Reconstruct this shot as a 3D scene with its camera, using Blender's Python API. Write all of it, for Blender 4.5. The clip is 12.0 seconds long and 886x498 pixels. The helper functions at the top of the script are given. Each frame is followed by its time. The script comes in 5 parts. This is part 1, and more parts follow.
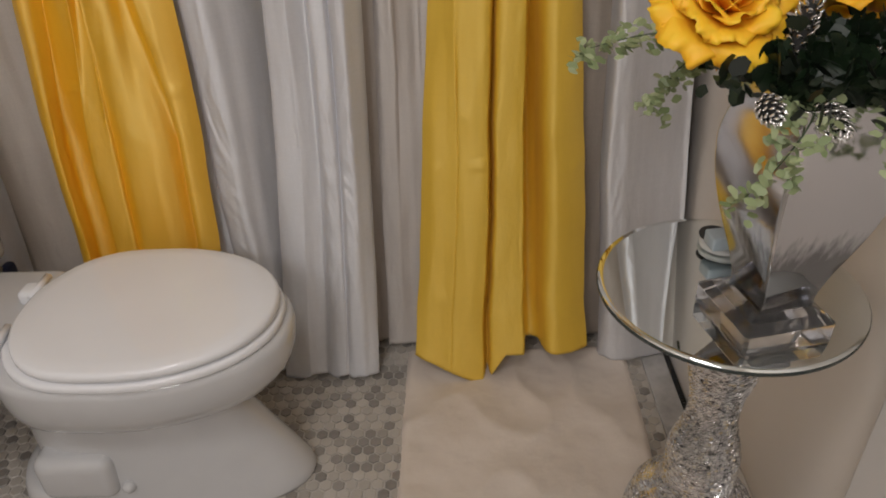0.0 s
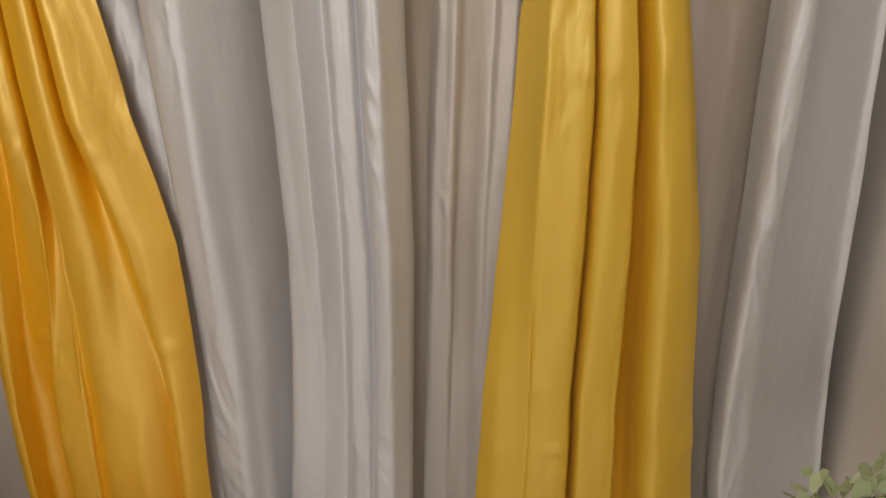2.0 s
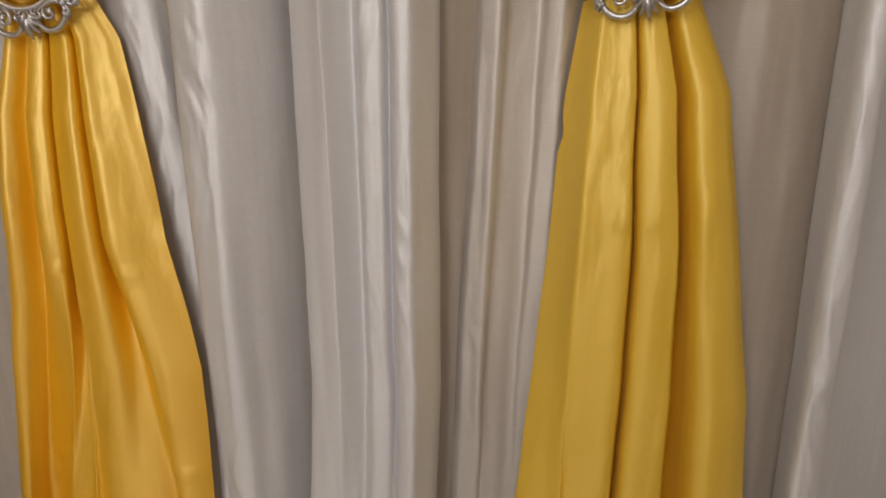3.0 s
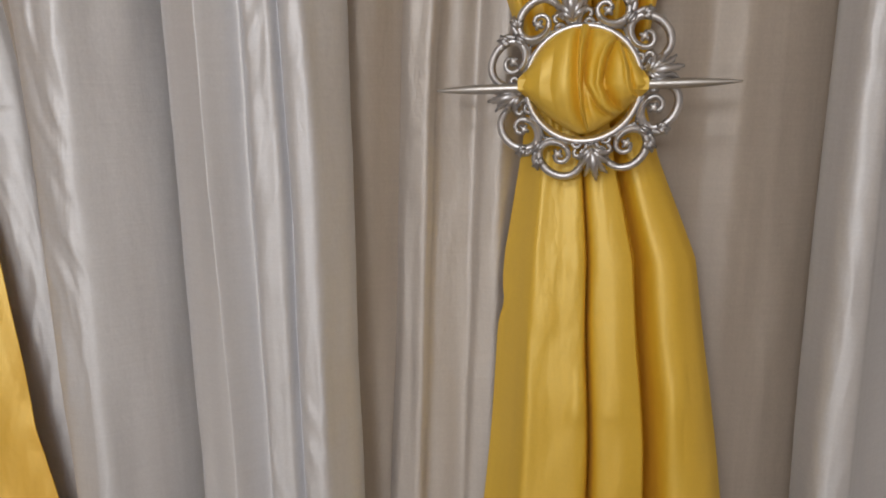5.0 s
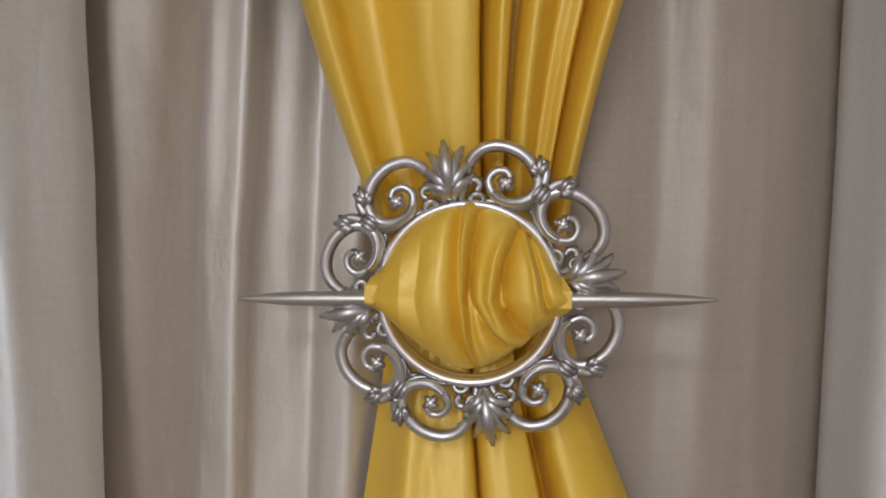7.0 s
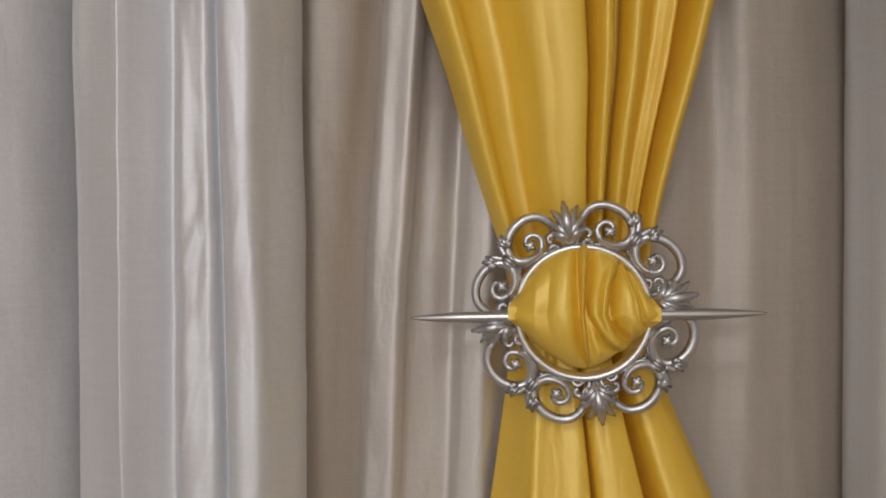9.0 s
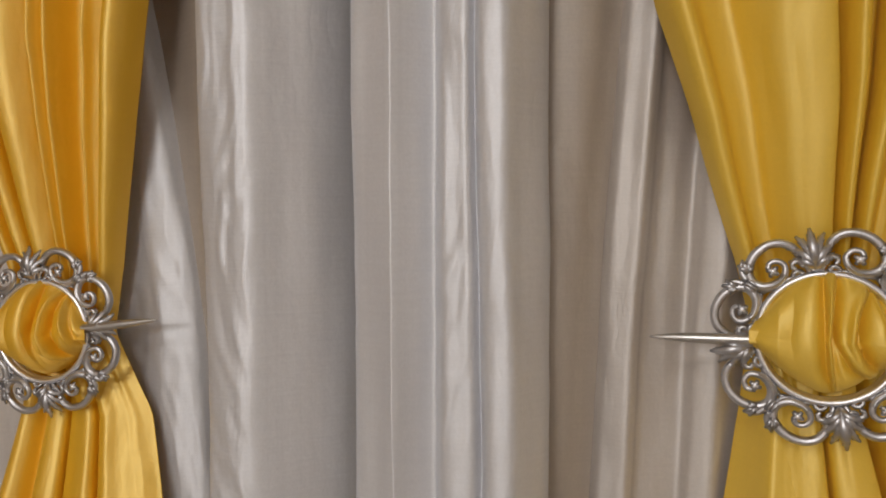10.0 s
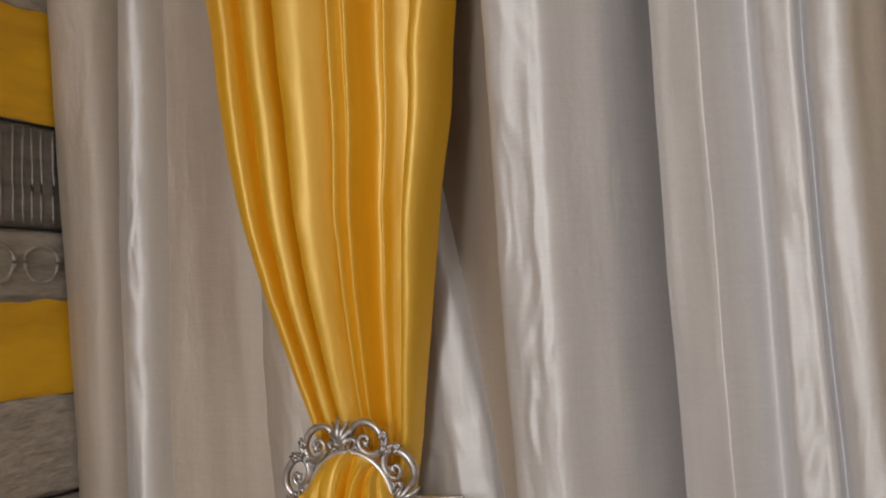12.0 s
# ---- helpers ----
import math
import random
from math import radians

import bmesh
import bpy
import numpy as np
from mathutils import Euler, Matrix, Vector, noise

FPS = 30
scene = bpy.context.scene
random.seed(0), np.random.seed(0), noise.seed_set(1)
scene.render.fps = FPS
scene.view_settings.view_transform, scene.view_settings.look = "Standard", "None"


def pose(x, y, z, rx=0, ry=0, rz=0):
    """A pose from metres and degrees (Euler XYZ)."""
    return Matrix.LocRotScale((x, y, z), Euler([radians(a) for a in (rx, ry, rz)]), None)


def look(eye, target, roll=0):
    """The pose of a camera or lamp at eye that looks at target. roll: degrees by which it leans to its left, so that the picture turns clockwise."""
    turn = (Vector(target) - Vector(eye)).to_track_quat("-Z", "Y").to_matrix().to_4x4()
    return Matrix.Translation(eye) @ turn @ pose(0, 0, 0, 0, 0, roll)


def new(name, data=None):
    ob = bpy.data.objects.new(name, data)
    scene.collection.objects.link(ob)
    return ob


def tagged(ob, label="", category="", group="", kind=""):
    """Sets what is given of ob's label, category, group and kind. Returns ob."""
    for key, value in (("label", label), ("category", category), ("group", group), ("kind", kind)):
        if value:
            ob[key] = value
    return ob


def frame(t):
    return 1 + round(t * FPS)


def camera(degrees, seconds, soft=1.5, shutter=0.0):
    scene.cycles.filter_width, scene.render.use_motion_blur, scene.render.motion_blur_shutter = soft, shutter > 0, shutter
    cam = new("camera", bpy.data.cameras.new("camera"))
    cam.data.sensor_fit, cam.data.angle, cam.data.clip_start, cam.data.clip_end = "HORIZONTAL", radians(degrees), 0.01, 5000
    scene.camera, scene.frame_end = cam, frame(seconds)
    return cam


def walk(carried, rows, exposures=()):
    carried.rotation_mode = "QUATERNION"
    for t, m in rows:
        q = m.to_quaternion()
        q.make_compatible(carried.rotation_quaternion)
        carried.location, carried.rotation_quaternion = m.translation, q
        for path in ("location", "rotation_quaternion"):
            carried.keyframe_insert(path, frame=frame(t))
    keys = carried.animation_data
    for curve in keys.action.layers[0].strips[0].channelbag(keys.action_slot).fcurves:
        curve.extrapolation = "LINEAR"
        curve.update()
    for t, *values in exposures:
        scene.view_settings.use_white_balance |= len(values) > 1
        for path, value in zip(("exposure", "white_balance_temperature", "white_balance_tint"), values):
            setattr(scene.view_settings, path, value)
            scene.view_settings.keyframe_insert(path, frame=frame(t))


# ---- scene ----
cam = camera(62.5, 12.0, 1.9)
PATH = [
    (0, (0.014, 0.082, 1.195), (-0.027, 1.755, 0.1), -2.1),
    (0.5, (-0.029, 0.172, 1.205), (-0.121, 1.907, 0.215), -2.2),
    (1, (-0.064, 0.285, 1.229), (-0.132, 2.048, 0.287), -1.0),
    (1.5, (-0.085, 0.394, 1.263), (-0.147, 2.164, 0.334), -0.8),
    (2, (-0.064, 0.496, 1.276), (-0.155, 2.318, 0.457), -0.8),
    (2.5, (-0.041, 0.539, 1.336), (-0.198, 2.4, 0.622), -0.4),
    (3, (-0.029, 0.553, 1.333), (-0.284, 2.443, 0.732), 0.1),
    (3.5, (-0.04, 0.599, 1.355), (-0.327, 2.517, 0.867), -0.0),
    (3.7, (-0.067, 0.62, 1.398), (-0.297, 2.535, 0.87), -0.2),
    (5.3, (0.025, 0.79, 1.438), (-0.172, 2.737, 1.024), -0.6),
    (5.5, (0.028, 0.838, 1.457), (-0.121, 2.794, 1.065), 0.2),
    (6, (0.07, 0.925, 1.462), (-0.125, 2.899, 1.211), 1.9),
    (6.5, (0.049, 0.994, 1.484), (-0.052, 2.977, 1.243), 0.9),
    (7, (0.055, 1.019, 1.485), (0.057, 3.012, 1.318), 0.5),
    (7.2, (0.053, 1.022, 1.491), (0.083, 3.017, 1.344), 0.5),
    (8.8, (-0.026, 0.882, 1.482), (0.06, 2.88, 1.462), 0.7),
    (9, (-0.042, 0.856, 1.478), (-0.043, 2.856, 1.465), -0.1),
    (9.5, (-0.071, 0.83, 1.513), (-0.328, 2.81, 1.402), -0.4),
    (10, (-0.099, 0.797, 1.522), (-0.559, 2.742, 1.432), 0.1),
    (10.5, (-0.094, 0.79, 1.526), (-0.837, 2.646, 1.457), 0.5),
    (11, (-0.116, 0.775, 1.56), (-0.986, 2.576, 1.53), 0.8),
    (11.1, (-0.117, 0.779, 1.571), (-1.02, 2.563, 1.55), 0.6),
    (11.5, (-0.173, 0.783, 1.579), (-1.109, 2.55, 1.618), -0.2),
    (12, (-0.207, 0.797, 1.611), (-1.164, 2.547, 1.752), -2.7),
]
walk(cam, [(t, look(eye, target, roll)) for t, eye, target, roll in PATH],
     [(0.0, -0.68, 6350, 10), (1.0, -0.50, 6400, 10), (2.0, -0.63, 6850, 10), (3.5, -0.68, 6750, 10), (5.5, -0.68, 6150, 9), (6.5, -0.66, 6000, 9),
      (9.0, -0.72, 6200, 9), (9.5, -0.76, 6300, 9), (10.0, -0.77, 6550, 10), (10.5, -0.76, 6700, 10), (11.5, -0.80, 6550, 10), (12.0, -0.82, 6600, 10)])


# ---- world and light ----
world = bpy.data.worlds.new("room_air")
scene.world = world
world.use_nodes = True
world.node_tree.nodes["Background"].inputs[0].default_value = (0.9, 0.92, 1.0, 1)
world.node_tree.nodes["Background"].inputs[1].default_value = 0.02


def area_lamp(name, place, target, size, power, colour):
    d = bpy.data.lights.new(name, "AREA")
    d.shape, d.size, d.energy, d.color = "DISK", size, power, colour
    ob = new(name, d)
    ob.matrix_world = look(place, target)
    return ob


area_lamp("ceiling_light_glow", (-0.35, -0.20, 2.38), (-0.35, -0.15, 0), 0.45, 12.5, (1.0, 0.955, 0.925))
for lx in (-0.82, -0.58, -0.34):
    area_lamp("vanity_bulb_glow", (lx, -1.05, 2.00), (-0.30, 1.5, 0.75), 0.34, 6.3, (1.0, 0.965, 0.95))


# ---- materials ----
class Nodes:
    def __init__(self, name):
        self.m = bpy.data.materials.new(name)
        self.m.use_nodes = True
        self.t = self.m.node_tree
        self.b = self.t.nodes["Principled BSDF"]
        self.tc = None

    def add(self, kind, **kw):
        n = self.t.nodes.new(kind)
        for k, v in kw.items():
            n.inputs[k.replace("_", " ")].default_value = v
        return n

    def link(self, a, b):
        self.t.links.new(a, b)

    def coords(self, scale=(1, 1, 1), kind="Object"):
        tc = self.t.nodes.new("ShaderNodeTexCoord")
        mp = self.t.nodes.new("ShaderNodeMapping")
        mp.inputs["Scale"].default_value = scale
        self.link(tc.outputs[kind], mp.inputs["Vector"])
        return mp.outputs["Vector"]

    def noise(self, scale, detail=4, rough=0.55, stretch=(1, 1, 1)):
        n = self.add("ShaderNodeTexNoise", Scale=scale, Detail=detail, Roughness=rough)
        self.link(self.coords(stretch), n.inputs["Vector"])
        return n.outputs["Fac"]

    def ramp(self, fac, stops):
        r = self.t.nodes.new("ShaderNodeValToRGB")
        e = r.color_ramp.elements
        while len(e) < len(stops):
            e.new(0.5)
        for el, (p, c) in zip(e, stops):
            el.position, el.color = p, (*c, 1)
        self.link(fac, r.inputs["Fac"])
        return r.outputs["Color"]

    def mix(self, fac, a, b, blend="MIX"):
        n = self.t.nodes.new("ShaderNodeMix")
        n.data_type, n.blend_type = "RGBA", blend
        if isinstance(fac, float):
            n.inputs[0].default_value = fac
        else:
            self.link(fac, n.inputs[0])
        for s, v in ((6, a), (7, b)):
            if isinstance(v, tuple):
                n.inputs[s].default_value = (*v, 1)
            else:
                self.link(v, n.inputs[s])
        return n.outputs[2]

    def bump(self, height, strength=0.2, distance=0.002, after=None):
        n = self.add("ShaderNodeBump", Strength=strength, Distance=distance)
        self.link(height, n.inputs["Height"])
        if after is not None:
            self.link(after, n.inputs["Normal"])
        return n.outputs["Normal"]

    def base(self, col, rough=0.5, metal=0.0, normal=None):
        if isinstance(col, tuple):
            self.b.inputs["Base Color"].default_value = (*col, 1)
        else:
            self.link(col, self.b.inputs["Base Color"])
        if isinstance(rough, float):
            self.b.inputs["Roughness"].default_value = rough
        else:
            self.link(rough, self.b.inputs["Roughness"])
        self.b.inputs["Metallic"].default_value = metal
        if normal is not None:
            self.link(normal, self.b.inputs["Normal"])
        return self.m


def span(n, fac, lo, hi):
    r = n.t.nodes.new("ShaderNodeMapRange")
    r.inputs["To Min"].default_value, r.inputs["To Max"].default_value = lo, hi
    n.link(fac, r.inputs["Value"])
    return r.outputs["Result"]


def satin(name, dark, light, gloss_tint, gloss, rough, through_light, relief, weave_depth=0.5):
    """Woven satin: matt ground, a glossy lobe drawn out along the hanging threads, a little light from behind."""
    n = Nodes(name)
    broad = n.noise(5.0, 3, 0.5, (1, 1, 0.35))
    warp = n.noise(1.0, 3, 0.65, (95, 95, 1.1))
    weft = n.noise(1.0, 3, 0.65, (9, 9, 190))
    slub = n.noise(1.0, 2, 0.6, (26, 26, 420))
    thread = n.noise(1.0, 3, 0.7, (420, 420, 300))
    deep = tuple(0.78 * v for v in dark)
    col = n.ramp(broad, [(0.3, dark), (0.7, light)])
    col = n.mix(span(n, warp, -0.5 * weave_depth, 1.1 * weave_depth), col, deep)
    col = n.mix(span(n, weft, -0.3 * weave_depth, 0.6 * weave_depth), col, light)
    col = n.mix(span(n, slub, -0.3 * weave_depth, 0.6 * weave_depth), col, deep)
    col = n.mix(span(n, thread, -0.6 * weave_depth, 1.2 * weave_depth), col, deep)
    crease = n.noise(11.0, 5, 0.62, (1.3, 1.0, 0.42))
    pucker = n.noise(60.0, 4, 0.6, (0.9, 1.0, 0.7))
    nm = n.bump(warp, 0.20 * weave_depth, 0.0012)
    nm = n.bump(weft, 0.25 * weave_depth, 0.0010, nm)
    nm = n.bump(slub, 0.25 * weave_depth, 0.0008, nm)
    nm = n.bump(crease, relief, 0.010, nm)
    nm = n.bump(pucker, relief * 1.6, 0.0022, nm)
    # sharp short creases in patches, where the cloth was crushed
    fold = n.noise(17.0, 3, 0.5, (1.5, 1.0, 0.62))
    patch = n.noise(4.0, 2, 0.5, (1.6, 1.0, 0.45))
    steps = []
    for kind, value in (("SUBTRACT", 0.5), ("ABSOLUTE", 0.0), ("MULTIPLY", 5.0), ("MINIMUM", 1.0)):
        k = n.t.nodes.new("ShaderNodeMath")
        k.operation = kind
        k.inputs[1].default_value = value
        n.link(steps[-1] if steps else fold, k.inputs[0])
        steps.append(k.outputs[0])
    crush = n.mix(n.ramp(patch, [(0.48, (0, 0, 0)), (0.62, (1, 1, 1))]), (1.0, 1.0, 1.0), steps[-1])
    nm = n.bump(crush, min(0.5, relief * 2.2), 0.0030, nm)
    m = n.base(col, 0.6, 0.0, nm)
    n.b.inputs["Specular IOR Level"].default_value = 0.25
    n.b.inputs["Sheen Weight"].default_value = 0.08
    n.b.inputs["Sheen Tint"].default_value = (*gloss_tint, 1)
    n.b.inputs["Specular Tint"].default_value = (*gloss_tint, 1)
    up = n.add("ShaderNodeCombineXYZ", Z=1.0)
    gl = n.add("ShaderNodeBsdfAnisotropic", Roughness=rough, Anisotropy=-0.32)
    gl.inputs["Color"].default_value = (*gloss_tint, 1)
    n.link(up.outputs[0], gl.inputs["Tangent"])
    n.link(nm, gl.inputs["Normal"])
    g = n.t.nodes.new("ShaderNodeMixShader")
    n.link(span(n, broad, gloss * 0.8, gloss * 1.2), g.inputs[0])
    n.link(n.b.outputs[0], g.inputs[1])
    n.link(gl.outputs[0], g.inputs[2])
    tr = n.add("ShaderNodeBsdfTranslucent")
    n.link(col, tr.inputs["Color"])
    mx = n.t.nodes.new("ShaderNodeMixShader")
    mx.inputs[0].default_value = through_light
    n.link(g.outputs[0], mx.inputs[1])
    n.link(tr.outputs[0], mx.inputs[2])
    n.link(mx.outputs[0], n.t.nodes["Material Output"].inputs["Surface"])
    return m


YELLOW = satin("yellow_satin", (0.90, 0.555, 0.034), (0.97, 0.635, 0.058), (1.0, 0.88, 0.45), 0.22, 0.50, 0.06, 0.12, 0.24)
GOLDEN = satin("golden_satin", (0.98, 0.485, 0.006), (1.0, 0.560, 0.010), (1.0, 0.87, 0.40), 0.33, 0.48, 0.06, 0.10, 0.22)
# white front, champagne lining, ivory lit folds; part of the shading is base colour
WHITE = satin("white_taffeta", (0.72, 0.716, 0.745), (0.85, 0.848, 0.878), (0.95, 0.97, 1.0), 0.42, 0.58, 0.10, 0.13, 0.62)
IVORY_LIT = satin("ivory_lit_taffeta", (0.49, 0.435, 0.390), (0.61, 0.555, 0.510), (1.0, 0.98, 0.96), 0.36, 0.58, 0.10, 0.13, 0.62)
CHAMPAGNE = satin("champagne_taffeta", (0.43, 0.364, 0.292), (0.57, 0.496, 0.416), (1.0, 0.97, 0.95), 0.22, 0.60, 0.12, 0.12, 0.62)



def painted(name, col, rough=0.55, grain=0.12):
    n = Nodes(name)
    f = n.noise(3.0, 5)
    g = n.noise(220.0, 3)
    c = n.ramp(f, [(0.25, tuple(0.93 * v for v in col)), (0.75, col)])
    return n.base(c, span(n, f, rough - 0.06, rough + 0.06), 0.0, n.bump(g, grain, 0.0012))


WALL = painted("cream_wall_paint", (0.80, 0.745, 0.685))
TRIMW = painted("white_trim_paint", (0.74, 0.71, 0.68), 0.38, 0.05)
CEIL = painted("ceiling_paint", (0.82, 0.81, 0.79), 0.7)


def porcelain():
    n = Nodes("glazed_porcelain")
    f = n.noise(6.0, 3)
    c = n.ramp(f, [(0.3, (0.56, 0.562, 0.57)), (0.7, (0.61, 0.612, 0.62))])
    m = n.base(c, 0.09)
    n.b.inputs["Coat Weight"].default_value = 0.4
    n.b.inputs["Coat Roughness"].default_value = 0.05
    return m


PORC = porcelain()


def seat_plastic():
    n = Nodes("white_seat_enamel")
    f = n.noise(4.0, 3)
    g = n.noise(120.0, 2)
    c = n.ramp(f, [(0.3, (0.83, 0.838, 0.862)), (0.7, (0.87, 0.878, 0.902))])
    return n.base(c, span(n, f, 0.07, 0.12), 0.0, n.bump(g, 0.015, 0.0005))


SEAT = seat_plastic()


def pewter():
    n = Nodes("antique_silver_metal")
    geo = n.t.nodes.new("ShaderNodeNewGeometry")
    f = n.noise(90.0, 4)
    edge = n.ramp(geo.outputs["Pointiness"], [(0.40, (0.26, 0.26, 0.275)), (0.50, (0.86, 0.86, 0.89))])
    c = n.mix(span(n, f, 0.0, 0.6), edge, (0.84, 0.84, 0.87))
    return n.base(c, span(n, f, 0.30, 0.46), 1.0, n.bump(f, 0.12, 0.0008))


PEWTER = pewter()


def chrome(name, col, rough):
    n = Nodes(name)
    f = n.noise(30.0, 3)
    return n.base(col, span(n, f, max(0.0, rough - 0.03), rough + 0.04), 1.0)


CHROME = chrome("polished_chrome", (0.82, 0.83, 0.84), 0.06)
MIRROR = chrome("mirror_glass", (0.80, 0.83, 0.82), 0.02)


def silvered():
    """Mercury glass: pale silvering that runs out in drips towards the dark lower glass."""
    n = Nodes("silvered_glass")
    tc = n.t.nodes.new("ShaderNodeTexCoord")
    sep = n.t.nodes.new("ShaderNodeSeparateXYZ")
    n.link(tc.outputs["Object"], sep.inputs[0])
    drip = n.noise(1.0, 4, 0.6, (150, 150, 9))
    k = n.t.nodes.new("ShaderNodeMath")
    k.operation = "MULTIPLY_ADD"
    n.link(drip, k.inputs[0])
    k.inputs[1].default_value = -0.085
    n.link(sep.outputs["Z"], k.inputs[2])
    edge = n.t.nodes.new("ShaderNodeMapRange")
    edge.inputs["From Min"].default_value, edge.inputs["From Max"].default_value = 0.700, 0.735
    n.link(k.outputs[0], edge.inputs["Value"])
    c = n.mix(edge.outputs["Result"], (0.27, 0.27, 0.28), (0.70, 0.695, 0.715))
    return n.base(c, span(n, edge.outputs["Result"], 0.05, 0.13), 1.0)


SMOKED = silvered()
BRUSHED = chrome("brushed_steel", (0.55, 0.54, 0.53), 0.32)


def hex_stone():
    n = Nodes("marble_hexagon")
    info = n.t.nodes.new("ShaderNodeObjectInfo")
    geo = n.t.nodes.new("ShaderNodeNewGeometry")
    s = n.t.nodes.new("ShaderNodeMath")
    s.operation = "ADD"
    n.link(info.outputs["Random"], s.inputs[0])
    n.link(geo.outputs["Random Per Island"], s.inputs[1])
    fr = n.t.nodes.new("ShaderNodeMath")
    fr.operation = "FRACT"
    n.link(s.outputs[0], fr.inputs[0])
    tone = n.ramp(fr.outputs[0], [(0.0, (0.17, 0.155, 0.14)), (0.30, (0.25, 0.23, 0.205)), (0.42, (0.42, 0.385, 0.34)), (1.0, (0.56, 0.52, 0.465))])
    vein = n.noise(45.0, 6, 0.65)
    c = n.mix(span(n, vein, 0.0, 0.5), tone, (0.40, 0.37, 0.335))
    return n.base(c, 0.34, 0.0, n.bump(vein, 0.08, 0.0006))


HEXM = hex_stone()
GROUT = painted("pale_grout", (0.58, 0.545, 0.50), 0.8, 0.4)


def rug_cloth():
    n = Nodes("beige_mat_cloth")
    f = n.noise(7.0, 4)
    fib = n.noise(420.0, 3)
    blot = n.noise(26.0, 5, 0.6)
    c = n.mix(span(n, blot, 0.0, 0.5), n.ramp(f, [(0.3, (0.66, 0.585, 0.515)), (0.7, (0.75, 0.675, 0.61))]), (0.68, 0.60, 0.525))
    nm = n.bump(fib, 0.35, 0.0015)
    nm = n.bump(blot, 0.4, 0.006, nm)
    return n.base(c, 0.85, 0.0, nm)


RUG = rug_cloth()


def marble():
    n = Nodes("grey_marble")
    f = n.noise(14.0, 6, 0.65)
    c = n.ramp(f, [(0.3, (0.36, 0.35, 0.34)), (0.55, (0.52, 0.51, 0.50)), (0.8, (0.60, 0.59, 0.58))])
    return n.base(c, 0.22)


MARBLE = marble()
RUBBER = painted("dark_rubber", (0.03, 0.03, 0.03), 0.6)


# ---- helpers for meshes ----
def mesh_from(name, bm, material, smooth=True):
    me = bpy.data.meshes.new(name)
    bm.normal_update()
    bm.to_mesh(me)
    bm.free()
    if smooth:
        for p in me.polygons:
            p.use_smooth = True
    me.materials.append(material)
    return me


def part(name, bm, material, parent, label="", smooth=True):
    ob = new(name, mesh_from(name, bm, material, smooth))
    ob.parent = parent
    if label:
        tagged(ob, label)
    return ob


def thing(name, label, category, group="", at=None):
    ob = new(name)
    ob.empty_display_size = 0.05
    if at is not None:
        ob.matrix_basis = at
    return tagged(ob, label, category, group)


def structure(name, bm, material, label="", smooth=False):
    ob = new(name, mesh_from(name, bm, material, smooth))
    return tagged(ob, label, "", "", "structure")


def box(bm, lo, hi, bevel=0.0, seg=2):
    r = bmesh.ops.create_cube(bm, size=1.0)
    vs = r["verts"]
    for v in vs:
        v.co = Vector([lo[i] + (v.co[i] + 0.5) * (hi[i] - lo[i]) for i in range(3)])
    if bevel:
        es = list({e for v in vs for e in v.link_edges})
        bmesh.ops.bevel(bm, geom=es, offset=bevel, segments=seg, affect="EDGES", profile=0.5)
    return bm


def one_box(lo, hi, bevel=0.0, seg=2):
    return box(bmesh.new(), lo, hi, bevel, seg)


def grid(bm, rows, close_u=False, close_v=False, cap=False):
    """Skin rows of points (each a ring or a line) into quads."""
    vs = [[bm.verts.new(p) for p in r] for r in rows]
    n = len(vs[0])
    for j in range(len(vs) - (0 if close_v else 1)):
        a, b = vs[j], vs[(j + 1) % len(vs)]
        for i in range(n - (0 if close_u else 1)):
            k = (i + 1) % n
            bm.faces.new((a[i], a[k], b[k], b[i]))
    if cap:
        bm.faces.new(list(reversed(vs[0])))
        bm.faces.new(vs[-1])
    return bm


def lathe(bm, profile, n=48, centre=(0, 0)):
    rows = [[(centre[0] + r * math.cos(2 * math.pi * i / n), centre[1] + r * math.sin(2 * math.pi * i / n), z) for i in range(n)] for r, z in profile]
    return grid(bm, rows, close_u=True, cap=True)


def smooth_path(pts, per=6, closed=False):
    """Catmull-Rom curve through points."""
    P = [np.array(p, float) for p in pts]
    out = []
    n = len(P)
    for i in range(n if closed else n - 1):
        if closed:
            a, b, c, d = P[i - 1], P[i], P[(i + 1) % n], P[(i + 2) % n]
        else:
            a, b, c, d = P[max(i - 1, 0)], P[i], P[i + 1], P[min(i + 2, n - 1)]
        for k in range(per):
            t = k / per
            out.append(0.5 * (2 * b + (c - a) * t + (2 * a - 5 * b + 4 * c - d) * t * t + (3 * b - a - 3 * c + d) * t ** 3))
    if not closed:
        out.append(P[-1])
    return out


def tube(bm, pts, radius, n=8, flat=1.0, normal=(0, 0, 1)):
    """A tapering rod along points; radius: a number or a function of 0..1; flat squeezes it along normal."""
    P = [Vector(p) for p in pts]
    rows = []
    up = Vector(normal)
    for i, p in enumerate(P):
        d = (P[min(i + 1, len(P) - 1)] - P[max(i - 1, 0)]).normalized()
        side = d.cross(up)
        if side.length < 1e-4:
            side = d.cross(Vector((1, 0, 0.01)))
        side.normalize()
        top = side.cross(d).normalized()
        r = radius(i / (len(P) - 1)) if callable(radius) else radius
        rows.append([p + side * (r * math.cos(2 * math.pi * k / n)) + top * (r * flat * math.sin(2 * math.pi * k / n)) for k in range(n)])
    return grid(bm, rows, close_u=True, cap=True)


